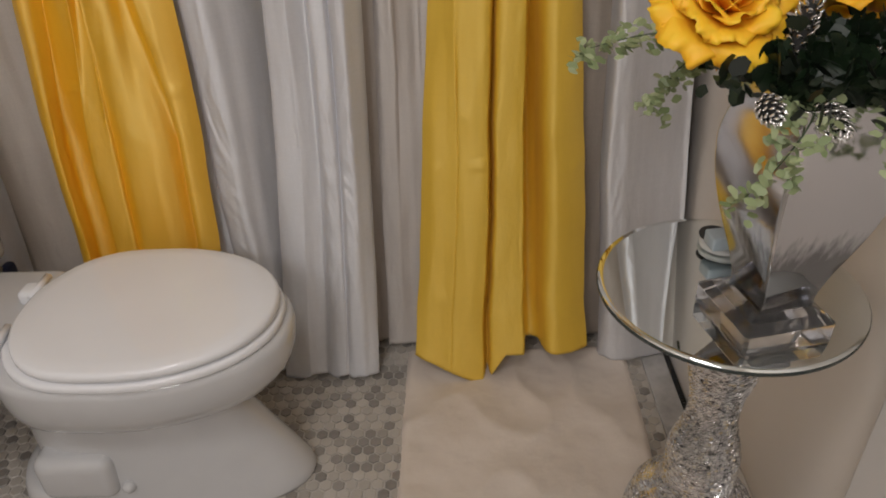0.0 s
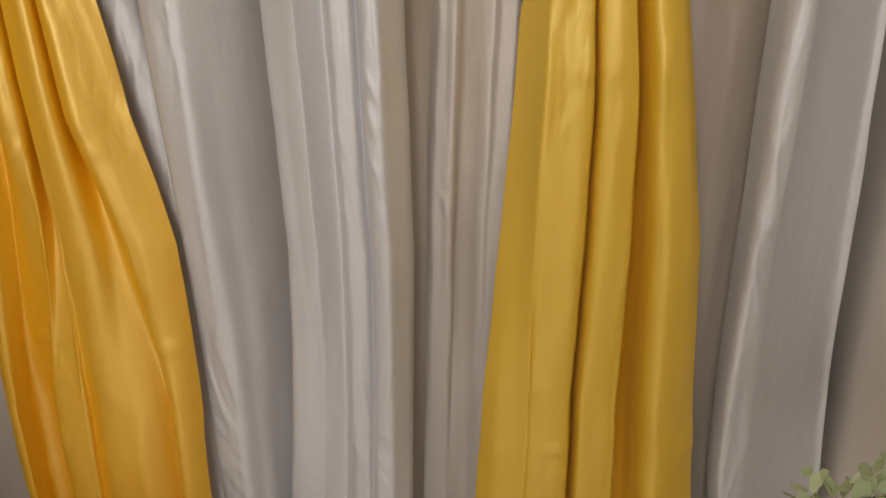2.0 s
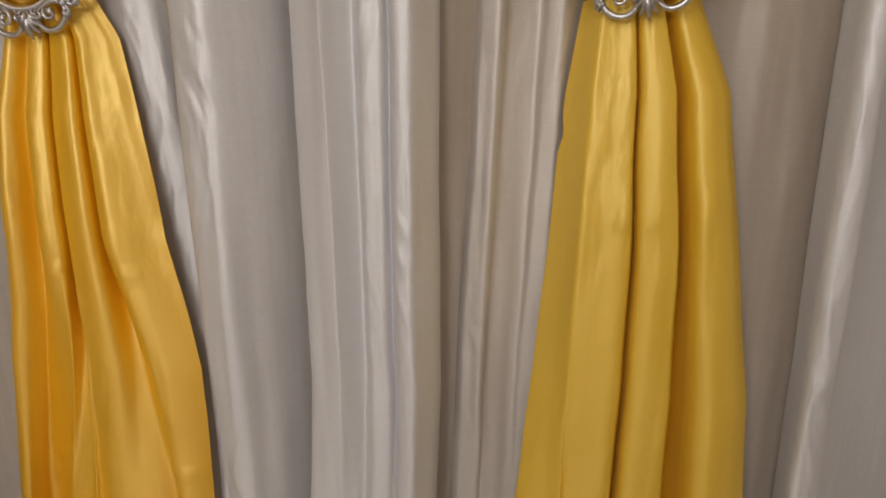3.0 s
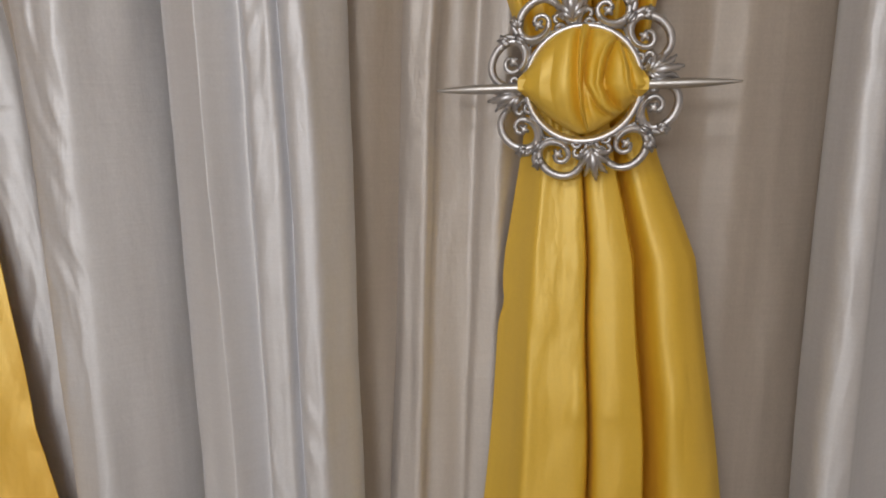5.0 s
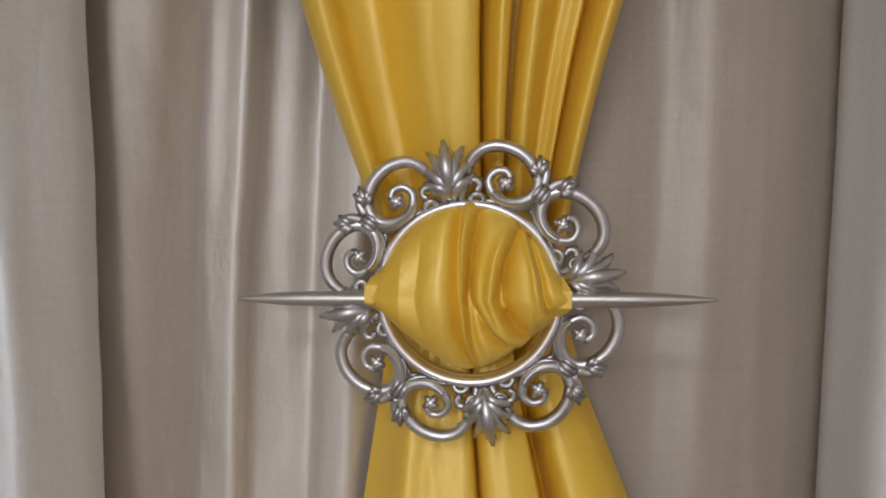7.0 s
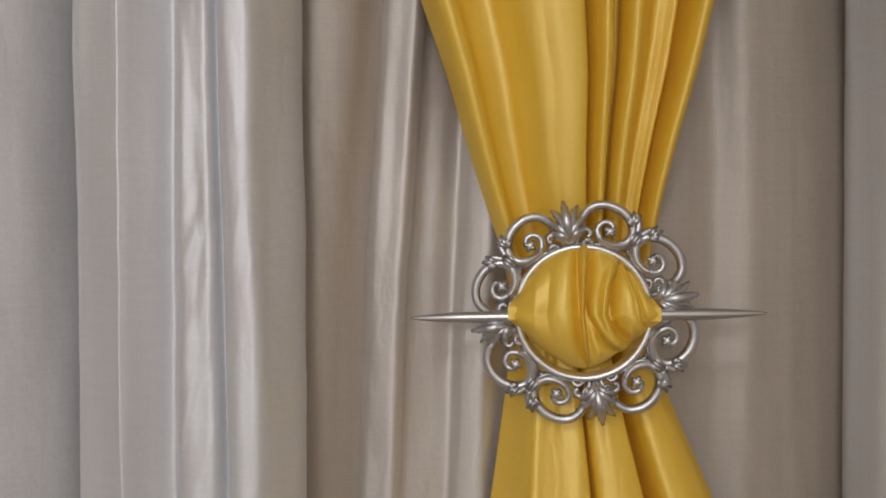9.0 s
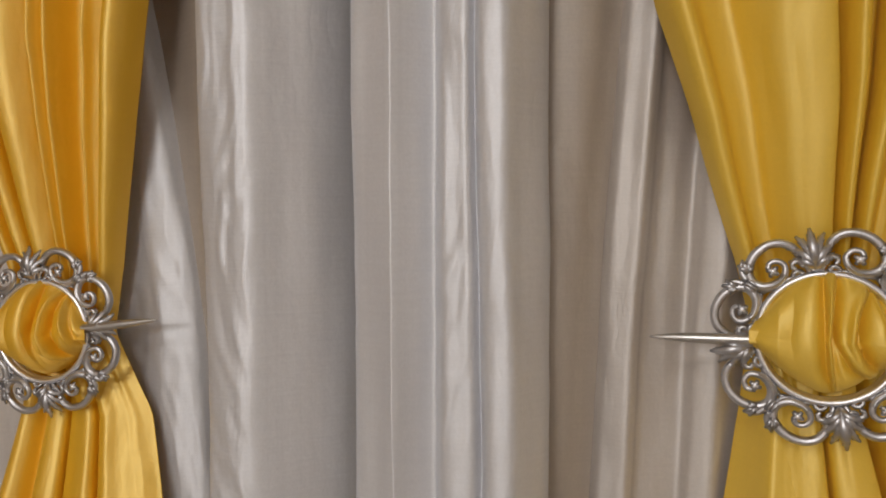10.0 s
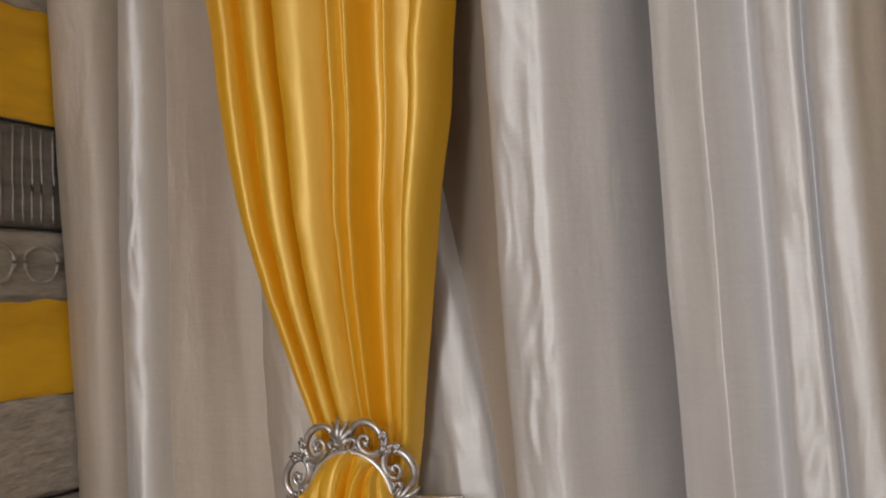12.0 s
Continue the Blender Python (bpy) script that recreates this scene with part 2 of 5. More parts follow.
# ---- the room ----
XL, XR, YB, YF, ZC = -1.20, 0.535, 1.660, -1.15, 2.40
structure("wall_north", one_box((XL - 0.1, YB, -0.1), (XR + 0.1, YB + 0.1, ZC)), WALL, "cream painted wall behind the curtains")
structure("wall_west", one_box((XL - 0.1, YF, -0.1), (XL, YB, ZC)), WALL, "cream painted wall with a textured canvas")
structure("wall_east", one_box((XR, YF, -0.1), (XR + 0.1, YB, ZC)), WALL, "plain cream painted wall beside the side table")
structure("wall_south", one_box((XL - 0.1, YF - 0.1, -0.1), (XR + 0.1, YF, ZC)), WALL, "plain cream painted wall")
structure("ceiling", one_box((XL - 0.1, YF - 0.1, ZC), (XR + 0.1, YB + 0.1, ZC + 0.1)), CEIL, "plain white ceiling")
floor = structure("floor", one_box((XL, YF, -0.10), (XR, YB, -0.0015)), GROUT, "floor of small grey marble hexagon tiles with pale joints")
structure("threshold", one_box((0.446, 0.2, -0.001), (0.502, YB, 0.006), 0.002), MARBLE, "polished grey marble strip along the wall")
bm = bmesh.new()
for k in range(150):
    y = 0.2 + k * 0.0085
    box(bm, (0.502, y, 0.0), (0.512, y + 0.0055, 0.010))
structure("trim", bm, RUBBER, "dark ribbed edge strip")
structure("baseboard", one_box((0.515, 0.1, 0.0), (XR, YB, 0.085), 0.003), TRIMW, "white painted skirting board")
structure("door_casing", one_box((0.505, 0.30, 0.0), (XR, 0.70, 2.1), 0.004), TRIMW, "white painted door casing")

# ---- bath mat ----
bm = bmesh.new()
NX, NY = 70, 130
rows = []
for j in range(NY + 1):
    y = 0.30 + j / NY * 1.15
    row = []
    for i in range(NX + 1):
        x = -0.118 + i / NX * 0.525 + 0.006 * noise.noise((y * 5, 3.1, 0)) * (1 if i == NX else -1 if i == 0 else 0) + 0.012 * (y - 1.1)
        ridge = 1 - abs(noise.noise((x * 7 + 2.0, y * 6, 0.3)))
        z = 0.005 + 0.034 * max(0.0, ridge - 0.68) + 0.0015 * noise.noise((x * 30, y * 30, 2.3))
        e = min(i, NX - i, j, NY - j)
        z = z if e > 1 else (0.001 if e == 0 else z * 0.75)
        row.append((x, y, max(z, 0.001)))
    rows.append(row)
tagged(new("bath_mat", mesh_from("bath_mat", grid(bm, rows), RUG)), "beige rumpled cloth bath mat lying on the tiles", "bath mat")


# ---- curtains ----
def forward(z):
    """The hems swing out towards the room."""
    return -0.085 * max(0.0, 1 - z / 0.75) ** 1.6


def cloth(name, material, columns, label, group, nu=8, nz=300, seed=0.0, sway=1.0, crush=1.0, settle=(0.45, 0.75, 1.0)):
    """A hanging cloth. columns: per fold line its x and its depth, each one number or one for each height of ZW, and how crushed it is."""
    bm = bmesh.new()
    rows = []
    z0, z1 = ZW[0], ZW[-1]
    mean = sum(c[1] if isinstance(c[1], float) else c[1][0] for c in columns) / len(columns)
    soft = smooth_path([(c[2] if len(c) > 2 else 0.12, 0.0) for c in columns], nu)
    for j in range(nz + 1):
        z = z0 + (z1 - z0) * j / nz
        ctrl = []
        for c in columns:
            x, y = (v if isinstance(v, float) else float(np.interp(z, ZW, v)) for v in c[:2])
            y = mean + (y - mean) * (settle[0] + (1 - settle[0]) * min(1.0, z / settle[1]) ** settle[2])
            ctrl.append((x + 0.0040 * noise.noise((x * 18 + seed, z * 2.6, 5.0)) + 0.0015 * noise.noise((x * 40 + seed, z * 8.0, 8.0)),
                         y + 0.0060 * noise.noise((x * 18 + seed, z * 1.8, seed)) + 0.0012 * noise.noise((x * 45 + seed, z * 7.0, 3.0))))
        row = []
        for i, p in enumerate(smooth_path(ctrl, nu)):
            x = p[0]
            c = crush * max(0.0, float(soft[i][0])) * min(1.0, 0.35 + z / 0.9)
            w = 0.0010 * noise.noise((x * 55 + seed, z * 4.0, seed)) + 0.0006 * noise.noise((x * 30, z * 26.0, seed + 4))
            # crushed ridges run aslant down the fold and fade in and out along it
            lean = x * 34 + 6.0 * noise.noise((seed, z * 2.2, 1.0))
            gate = min(1.0, max(0.0, 0.55 + 1.5 * noise.noise((x * 6 + seed, z * 2.7, seed + 7))))
            ridge = max(0.0, 1 - 3.2 * abs(noise.noise((lean + seed, z * 9.0, seed + 9)))) + 0.5 * max(0.0, 1 - 3.0 * abs(noise.noise((lean * 2.1, z * 23.0 + x * 30, seed + 2))))
            h = 0.008 * noise.noise((i * 0.06, seed, 1.7)) * max(0.0, 1 - j / 20)
            row.append((x + 0.5 * w, p[1] + w - 0.0022 * c * gate * ridge + sway * forward(z), z + h))
        rows.append(row)
    grid(bm, rows)
    ob = new(name, mesh_from(name, bm, material))
    s = ob.modifiers.new("thickness", "SOLIDIFY")
    s.thickness, s.offset = 0.0012, 0.0
    return tagged(ob, label, "curtain", group)


def lines(edge, *steps):
    """Fold lines that keep their distance from one edge line: (offset, depth, crush)."""
    return [(tuple(e + o for e in edge), y, c) for o, y, c in steps]


ZW = (0.012, 0.45, 0.85, 1.45, 2.36)
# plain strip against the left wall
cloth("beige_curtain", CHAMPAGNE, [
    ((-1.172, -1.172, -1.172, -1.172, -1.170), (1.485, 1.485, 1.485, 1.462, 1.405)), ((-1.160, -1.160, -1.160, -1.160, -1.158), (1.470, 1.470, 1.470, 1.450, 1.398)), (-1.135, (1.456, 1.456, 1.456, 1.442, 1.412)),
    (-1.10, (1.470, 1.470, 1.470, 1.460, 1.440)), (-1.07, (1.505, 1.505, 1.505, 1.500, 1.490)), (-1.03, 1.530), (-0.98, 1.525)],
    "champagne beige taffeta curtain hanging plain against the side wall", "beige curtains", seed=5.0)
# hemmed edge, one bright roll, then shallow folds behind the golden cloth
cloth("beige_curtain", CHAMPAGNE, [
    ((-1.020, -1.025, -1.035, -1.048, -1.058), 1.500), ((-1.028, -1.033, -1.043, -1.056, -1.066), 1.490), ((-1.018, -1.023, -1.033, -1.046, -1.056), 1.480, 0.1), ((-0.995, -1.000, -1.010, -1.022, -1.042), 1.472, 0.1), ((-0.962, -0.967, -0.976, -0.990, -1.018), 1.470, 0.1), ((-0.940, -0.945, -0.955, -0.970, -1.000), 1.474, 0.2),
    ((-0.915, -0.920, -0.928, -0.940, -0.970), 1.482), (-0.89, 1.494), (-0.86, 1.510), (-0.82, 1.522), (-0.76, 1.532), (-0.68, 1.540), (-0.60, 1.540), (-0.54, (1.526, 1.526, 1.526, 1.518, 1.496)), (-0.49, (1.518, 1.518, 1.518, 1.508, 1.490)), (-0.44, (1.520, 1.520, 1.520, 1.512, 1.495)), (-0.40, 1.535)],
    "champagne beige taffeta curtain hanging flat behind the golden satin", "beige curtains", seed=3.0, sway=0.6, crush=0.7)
# white strip added over the beige roll; its highlight is in the colour
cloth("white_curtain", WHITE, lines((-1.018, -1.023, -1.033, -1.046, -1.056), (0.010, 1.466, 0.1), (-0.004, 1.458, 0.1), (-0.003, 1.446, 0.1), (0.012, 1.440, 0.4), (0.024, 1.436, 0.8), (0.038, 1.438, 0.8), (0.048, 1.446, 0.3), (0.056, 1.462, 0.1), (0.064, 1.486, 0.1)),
    "narrow white taffeta strip that brightens the hemmed beige roll near the side wall", "white curtains", seed=61.0, sway=0.6)
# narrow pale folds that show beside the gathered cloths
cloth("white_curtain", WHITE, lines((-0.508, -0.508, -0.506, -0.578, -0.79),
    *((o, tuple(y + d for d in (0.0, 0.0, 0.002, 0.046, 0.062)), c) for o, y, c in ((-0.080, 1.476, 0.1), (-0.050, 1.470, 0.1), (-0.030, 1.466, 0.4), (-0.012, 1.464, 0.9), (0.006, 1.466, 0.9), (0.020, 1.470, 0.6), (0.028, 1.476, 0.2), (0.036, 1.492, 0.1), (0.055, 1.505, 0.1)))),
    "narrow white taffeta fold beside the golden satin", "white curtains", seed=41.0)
cloth("ivory_curtain", IVORY_LIT, lines((-0.751, -0.756, -0.771, -0.836, -0.861), (-0.034, 1.512, 0.1), (-0.017, 1.504, 0.6), (0.0, 1.496, 1.0), (0.021, 1.500, 0.6), (0.046, 1.506, 0.1), (0.096, 1.514, 0.1), (0.136, 1.520, 0.1)),
    "brightened ivory taffeta fold hanging behind the golden satin", "ivory curtains", seed=47.0)
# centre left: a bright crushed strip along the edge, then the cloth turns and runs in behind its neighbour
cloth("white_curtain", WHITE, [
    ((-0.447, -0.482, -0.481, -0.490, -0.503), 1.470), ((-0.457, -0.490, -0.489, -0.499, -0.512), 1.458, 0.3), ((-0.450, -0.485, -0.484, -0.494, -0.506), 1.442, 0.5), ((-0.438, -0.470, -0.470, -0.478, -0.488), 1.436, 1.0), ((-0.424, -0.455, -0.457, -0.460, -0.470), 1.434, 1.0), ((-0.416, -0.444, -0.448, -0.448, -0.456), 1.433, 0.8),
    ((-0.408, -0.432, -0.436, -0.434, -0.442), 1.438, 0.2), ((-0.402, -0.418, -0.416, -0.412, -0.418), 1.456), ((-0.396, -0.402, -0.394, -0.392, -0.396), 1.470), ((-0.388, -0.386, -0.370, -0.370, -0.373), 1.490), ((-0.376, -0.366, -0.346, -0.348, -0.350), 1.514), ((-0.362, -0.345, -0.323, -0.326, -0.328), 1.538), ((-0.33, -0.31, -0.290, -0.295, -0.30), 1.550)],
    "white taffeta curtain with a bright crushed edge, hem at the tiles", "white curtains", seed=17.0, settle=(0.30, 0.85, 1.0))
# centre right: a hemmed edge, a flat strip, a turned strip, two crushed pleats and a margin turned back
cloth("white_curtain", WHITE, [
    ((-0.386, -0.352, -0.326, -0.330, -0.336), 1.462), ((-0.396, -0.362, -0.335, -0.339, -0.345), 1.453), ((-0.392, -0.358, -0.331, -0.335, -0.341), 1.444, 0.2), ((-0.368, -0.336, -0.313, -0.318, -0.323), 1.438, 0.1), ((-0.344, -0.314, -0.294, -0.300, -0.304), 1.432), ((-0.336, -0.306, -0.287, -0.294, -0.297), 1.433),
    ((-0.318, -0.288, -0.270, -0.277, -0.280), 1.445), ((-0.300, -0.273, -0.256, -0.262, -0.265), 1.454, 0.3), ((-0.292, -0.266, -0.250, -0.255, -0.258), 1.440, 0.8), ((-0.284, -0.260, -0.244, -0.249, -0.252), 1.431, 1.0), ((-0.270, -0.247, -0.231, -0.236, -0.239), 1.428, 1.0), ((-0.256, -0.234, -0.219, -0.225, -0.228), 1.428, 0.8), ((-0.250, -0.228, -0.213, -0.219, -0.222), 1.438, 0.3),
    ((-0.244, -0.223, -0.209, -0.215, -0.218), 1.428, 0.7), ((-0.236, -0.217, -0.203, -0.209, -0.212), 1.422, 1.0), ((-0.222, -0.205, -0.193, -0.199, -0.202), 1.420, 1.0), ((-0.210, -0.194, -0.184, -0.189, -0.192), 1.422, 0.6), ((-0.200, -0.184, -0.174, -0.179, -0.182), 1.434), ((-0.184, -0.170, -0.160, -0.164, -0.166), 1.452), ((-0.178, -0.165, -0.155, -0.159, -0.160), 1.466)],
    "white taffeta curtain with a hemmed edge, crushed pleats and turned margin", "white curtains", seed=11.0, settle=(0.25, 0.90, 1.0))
# the lining layer hangs farther in: a lapped fold, a pale roll, then nearly flat behind the yellow cloth
LAP = (-0.128, -0.118, -0.104, -0.080, -0.022)
ROLL = (-0.045, -0.040, -0.032, -0.008, 0.030)
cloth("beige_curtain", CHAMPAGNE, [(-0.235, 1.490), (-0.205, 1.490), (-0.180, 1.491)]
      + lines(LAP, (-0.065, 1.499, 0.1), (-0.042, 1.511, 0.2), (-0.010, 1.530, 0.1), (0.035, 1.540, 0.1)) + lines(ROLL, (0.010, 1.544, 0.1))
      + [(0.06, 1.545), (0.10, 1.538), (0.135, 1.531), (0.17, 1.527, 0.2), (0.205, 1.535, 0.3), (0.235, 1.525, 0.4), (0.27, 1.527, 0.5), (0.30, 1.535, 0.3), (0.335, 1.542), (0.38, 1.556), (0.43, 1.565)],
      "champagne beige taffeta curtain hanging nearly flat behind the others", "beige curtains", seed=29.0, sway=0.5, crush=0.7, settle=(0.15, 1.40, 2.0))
# lapped edge and roll take the ivory tone so their crests stay bright
cloth("ivory_curtain", IVORY_LIT, lines(LAP, (-0.034, 1.523, 0.2), (-0.030, 1.512, 0.6), (-0.024, 1.506, 1.0), (-0.012, 1.503, 1.0), (0.000, 1.500, 1.0), (0.006, 1.505, 0.4), (0.012, 1.516, 0.1), (0.030, 1.520, 0.1))
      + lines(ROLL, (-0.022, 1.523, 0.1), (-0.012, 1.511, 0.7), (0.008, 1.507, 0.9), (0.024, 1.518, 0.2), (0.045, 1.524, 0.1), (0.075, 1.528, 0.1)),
      "brightened ivory taffeta curtain with a crushed lapped edge, behind the yellow satin", "ivory curtains", seed=53.0, sway=0.6, crush=0.4, settle=(0.05, 1.45, 2.2))
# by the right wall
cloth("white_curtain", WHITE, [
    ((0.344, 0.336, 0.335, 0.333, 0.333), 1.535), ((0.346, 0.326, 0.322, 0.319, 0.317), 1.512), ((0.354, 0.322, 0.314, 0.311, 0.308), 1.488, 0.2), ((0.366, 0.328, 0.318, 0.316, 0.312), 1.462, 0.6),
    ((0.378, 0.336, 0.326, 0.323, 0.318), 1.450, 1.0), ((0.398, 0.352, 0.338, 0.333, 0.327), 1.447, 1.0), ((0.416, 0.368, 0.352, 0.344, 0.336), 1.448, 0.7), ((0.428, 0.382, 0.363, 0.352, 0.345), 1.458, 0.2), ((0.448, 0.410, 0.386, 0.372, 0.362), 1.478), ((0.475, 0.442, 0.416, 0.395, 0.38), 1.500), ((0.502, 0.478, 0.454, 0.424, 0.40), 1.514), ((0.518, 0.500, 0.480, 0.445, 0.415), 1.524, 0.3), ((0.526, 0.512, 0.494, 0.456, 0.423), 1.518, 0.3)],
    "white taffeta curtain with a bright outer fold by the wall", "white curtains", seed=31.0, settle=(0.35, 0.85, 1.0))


def pleats(points, per=12):
    """A smooth pleat line across the cloth from (place, height) points; a place may turn back where a fold laps over."""
    return np.array(smooth_path(points, per))


def tied_cloth(name, label, material, zt, zs, left, right, depth, low, mid, above, z0, seed, hem, folds_at, lip=None):
    """A satin panel pinched at height zt, with pleats at the hem, below the tie and above it, storage creases at folds_at and a turned lip on its margin."""
    bm = bmesh.new()
    rows = []
    nz, nu, z1 = 230, 330, 2.36
    lines = [pleats(p) for p in (low, mid, above)]
    at = [np.linspace(0, 1, len(q)) for q in lines]
    us = np.linspace(0, 1, nu + 1)
    lines = [np.stack([np.interp(us, t, q[:, k]) for k in (0, 1)], 1) for t, q in zip(at, lines)]
    for j in range(nz + 1):
        z = z0 + (z1 - z0) * j / nz
        l, r, y0 = (float(np.interp(z, zs, t)) for t in (left, right, depth))
        w = r - l
        mixu = 1 / (1 + math.exp(-(z - zt) / 0.010))
        down = min(1.0, max(0.0, (zt - 0.35 - z) / 0.45))
        near = math.exp(-((z - zt) / 0.08) ** 2)
        far = min(1.0, abs(z - zt) / 0.30)
        line = lines[0] * (down * (1 - mixu)) + lines[1] * ((1 - down) * (1 - mixu)) + lines[2] * mixu
        row = []
        for i in range(nu + 1):
            u, f = float(line[i][0]), float(line[i][1])
            edge = min(1.0, 6 * max(u, 0.0), 6 * max(1 - u, 0.0))
            u += (0.022 * noise.noise((u * 1.5 + seed, z * 1.8, 0.5)) + 0.006 * noise.noise((u * 4 + seed, z * 5.0, 3.5))) * edge
            fine = 0.0015 * noise.noise((u * 22 + seed, z * 5.0, 1.0)) * near
            pucker = 0.0030 * noise.noise((u * 4 + seed, z * 2.0, 7.0)) + 0.0018 * noise.noise((u * 9 + seed, z * 9.0, 4.0)) - 0.0060 * max(0.0, noise.noise((u * 7 + seed, z * 12.0, 9.0)) - 0.25)
            gate = min(1.0, max(0.0, 0.35 + 1.6 * noise.noise((u * 3 + seed, z * 2.0, 11.0))))
            pucker -= 0.0016 * gate * max(0.0, 1 - 2.6 * abs(noise.noise((u * 6 + 1.2 * z + seed, z * 2.6, 13.0))))
            for zc in folds_at:
                pucker -= 0.0070 * math.exp(-((z - zc - 0.012 * noise.noise((u * 3, zc, seed))) / 0.006) ** 2) * max(0.0, 0.05 + 1.6 * noise.noise((u * 7, zc * 9 + seed, 2.0)))
            wob = (0.006 * noise.noise((u * 2.0 + seed, z * 2.5, 0)) + 0.003 * noise.noise((3 + seed, z * 9, 0))) * far
            x = l + u * w + wob
            y = y0 + 0.016 - f * (0.55 + 0.60 * far) * (0.75 + 0.25 * min(1.0, z / 0.5)) + fine + pucker * (0.3 + 0.7 * far) + forward(z)
            if lip:
                k = math.exp(-((z - lip - 0.5 * u) / 0.016) ** 2) * max(0.0, 1 - u / 0.15)
                x, y = x + 0.004 * k, y - 0.010 * k
            zz = z + hem(u) * max(0.0, 1 - (z - z0) / 0.25)
            row.append((x, y, zz))
        rows.append(row)
    grid(bm, rows)
    ob = new(name, mesh_from(name, bm, material))
    s = ob.modifiers.new("thickness", "SOLIDIFY")
    s.thickness, s.offset = 0.0012, 0.0
    return tagged(ob, label, "curtain", "yellow curtains")


tied_cloth("yellow_curtain", "glossy yellow satin curtain gathered by a silver holdback", YELLOW, 1.42,
           (0.0, 0.40, 0.85, 1.10, 1.25, 1.35, 1.42, 1.483, 1.58, 1.70, 2.36),
           (-0.093, -0.064, -0.031, -0.012, -0.001, 0.015, 0.022, 0.006, -0.027, -0.066, -0.22),
           (0.305, 0.286, 0.252, 0.214, 0.190, 0.151, 0.132, 0.138, 0.157, 0.184, 0.32),
           (1.435, 1.440, 1.442, 1.450, 1.460, 1.476, 1.486, 1.476, 1.462, 1.450, 1.44),
           [(0, 0.002), (.06, 0.016), (.14, 0.023), (.195, 0.029), (.20, 0.025), (.207, 0.030), (.25, 0.033), (.31, 0.035), (.375, 0.034), (.400, 0.030), (.409, 0.012), (.418, -.008), (.432, -.010), (.438, 0.018), (.446, 0.030), (.465, 0.035), (.53, 0.036), (.60, 0.035), (.628, 0.031), (.634, 0.004), (.638, -.030), (.670, -.046), (.715, -.034), (.735, -.002), (.758, 0.024), (.80, 0.036), (.85, 0.035), (.93, 0.023), (1, 0.004)],
           [(0, -.028), (.04, -.016), (.09, 0.006), (.13, 0.026), (.16, 0.034), (.22, 0.034), (.30, 0.033), (.40, 0.035), (.430, 0.031), (.440, 0.018), (.448, 0.008), (.455, 0.008), (.460, 0.020), (.468, 0.030), (.50, 0.035), (.57, 0.038), (.64, 0.035), (.662, 0.031), (.670, 0.014), (.678, -.004), (.690, -.010), (.704, -.006), (.718, 0.010), (.740, 0.024), (.775, 0.033), (.83, 0.036), (.88, 0.034), (.95, 0.023), (1, 0.004)],
           [(0, 0.002), (.03, 0.027), (.06, 0.035), (.09, 0.032), (.12, 0.016), (.17, 0.009), (.22, 0.009), (.26, 0.016), (.31, 0.024), (.38, 0.032), (.45, 0.037), (.52, 0.038), (.543, 0.032), (.545, 0.017), (.525, 0.005), (.56, 0.011), (.59, 0.027), (.62, 0.035), (.645, 0.029), (.648, 0.013), (.64, 0.004), (.685, 0.004), (.680, 0.018), (.70, 0.032), (.73, 0.035), (.76, 0.024), (.79, 0.011), (.83, 0.013), (.865, 0.016), (.868, 0.007), (.89, 0.001), (.905, 0.016), (.92, 0.032), (.95, 0.037), (.98, 0.027), (1, 0.004)],
           0.02, 2.0, lambda u: (0.042 - 0.075 * u / 0.42) if u < 0.42 else (0.0 if u < 0.45 else min(0.06, (u - 0.45) * 0.8)), (0.80, 0.52, 1.10), 1.195)
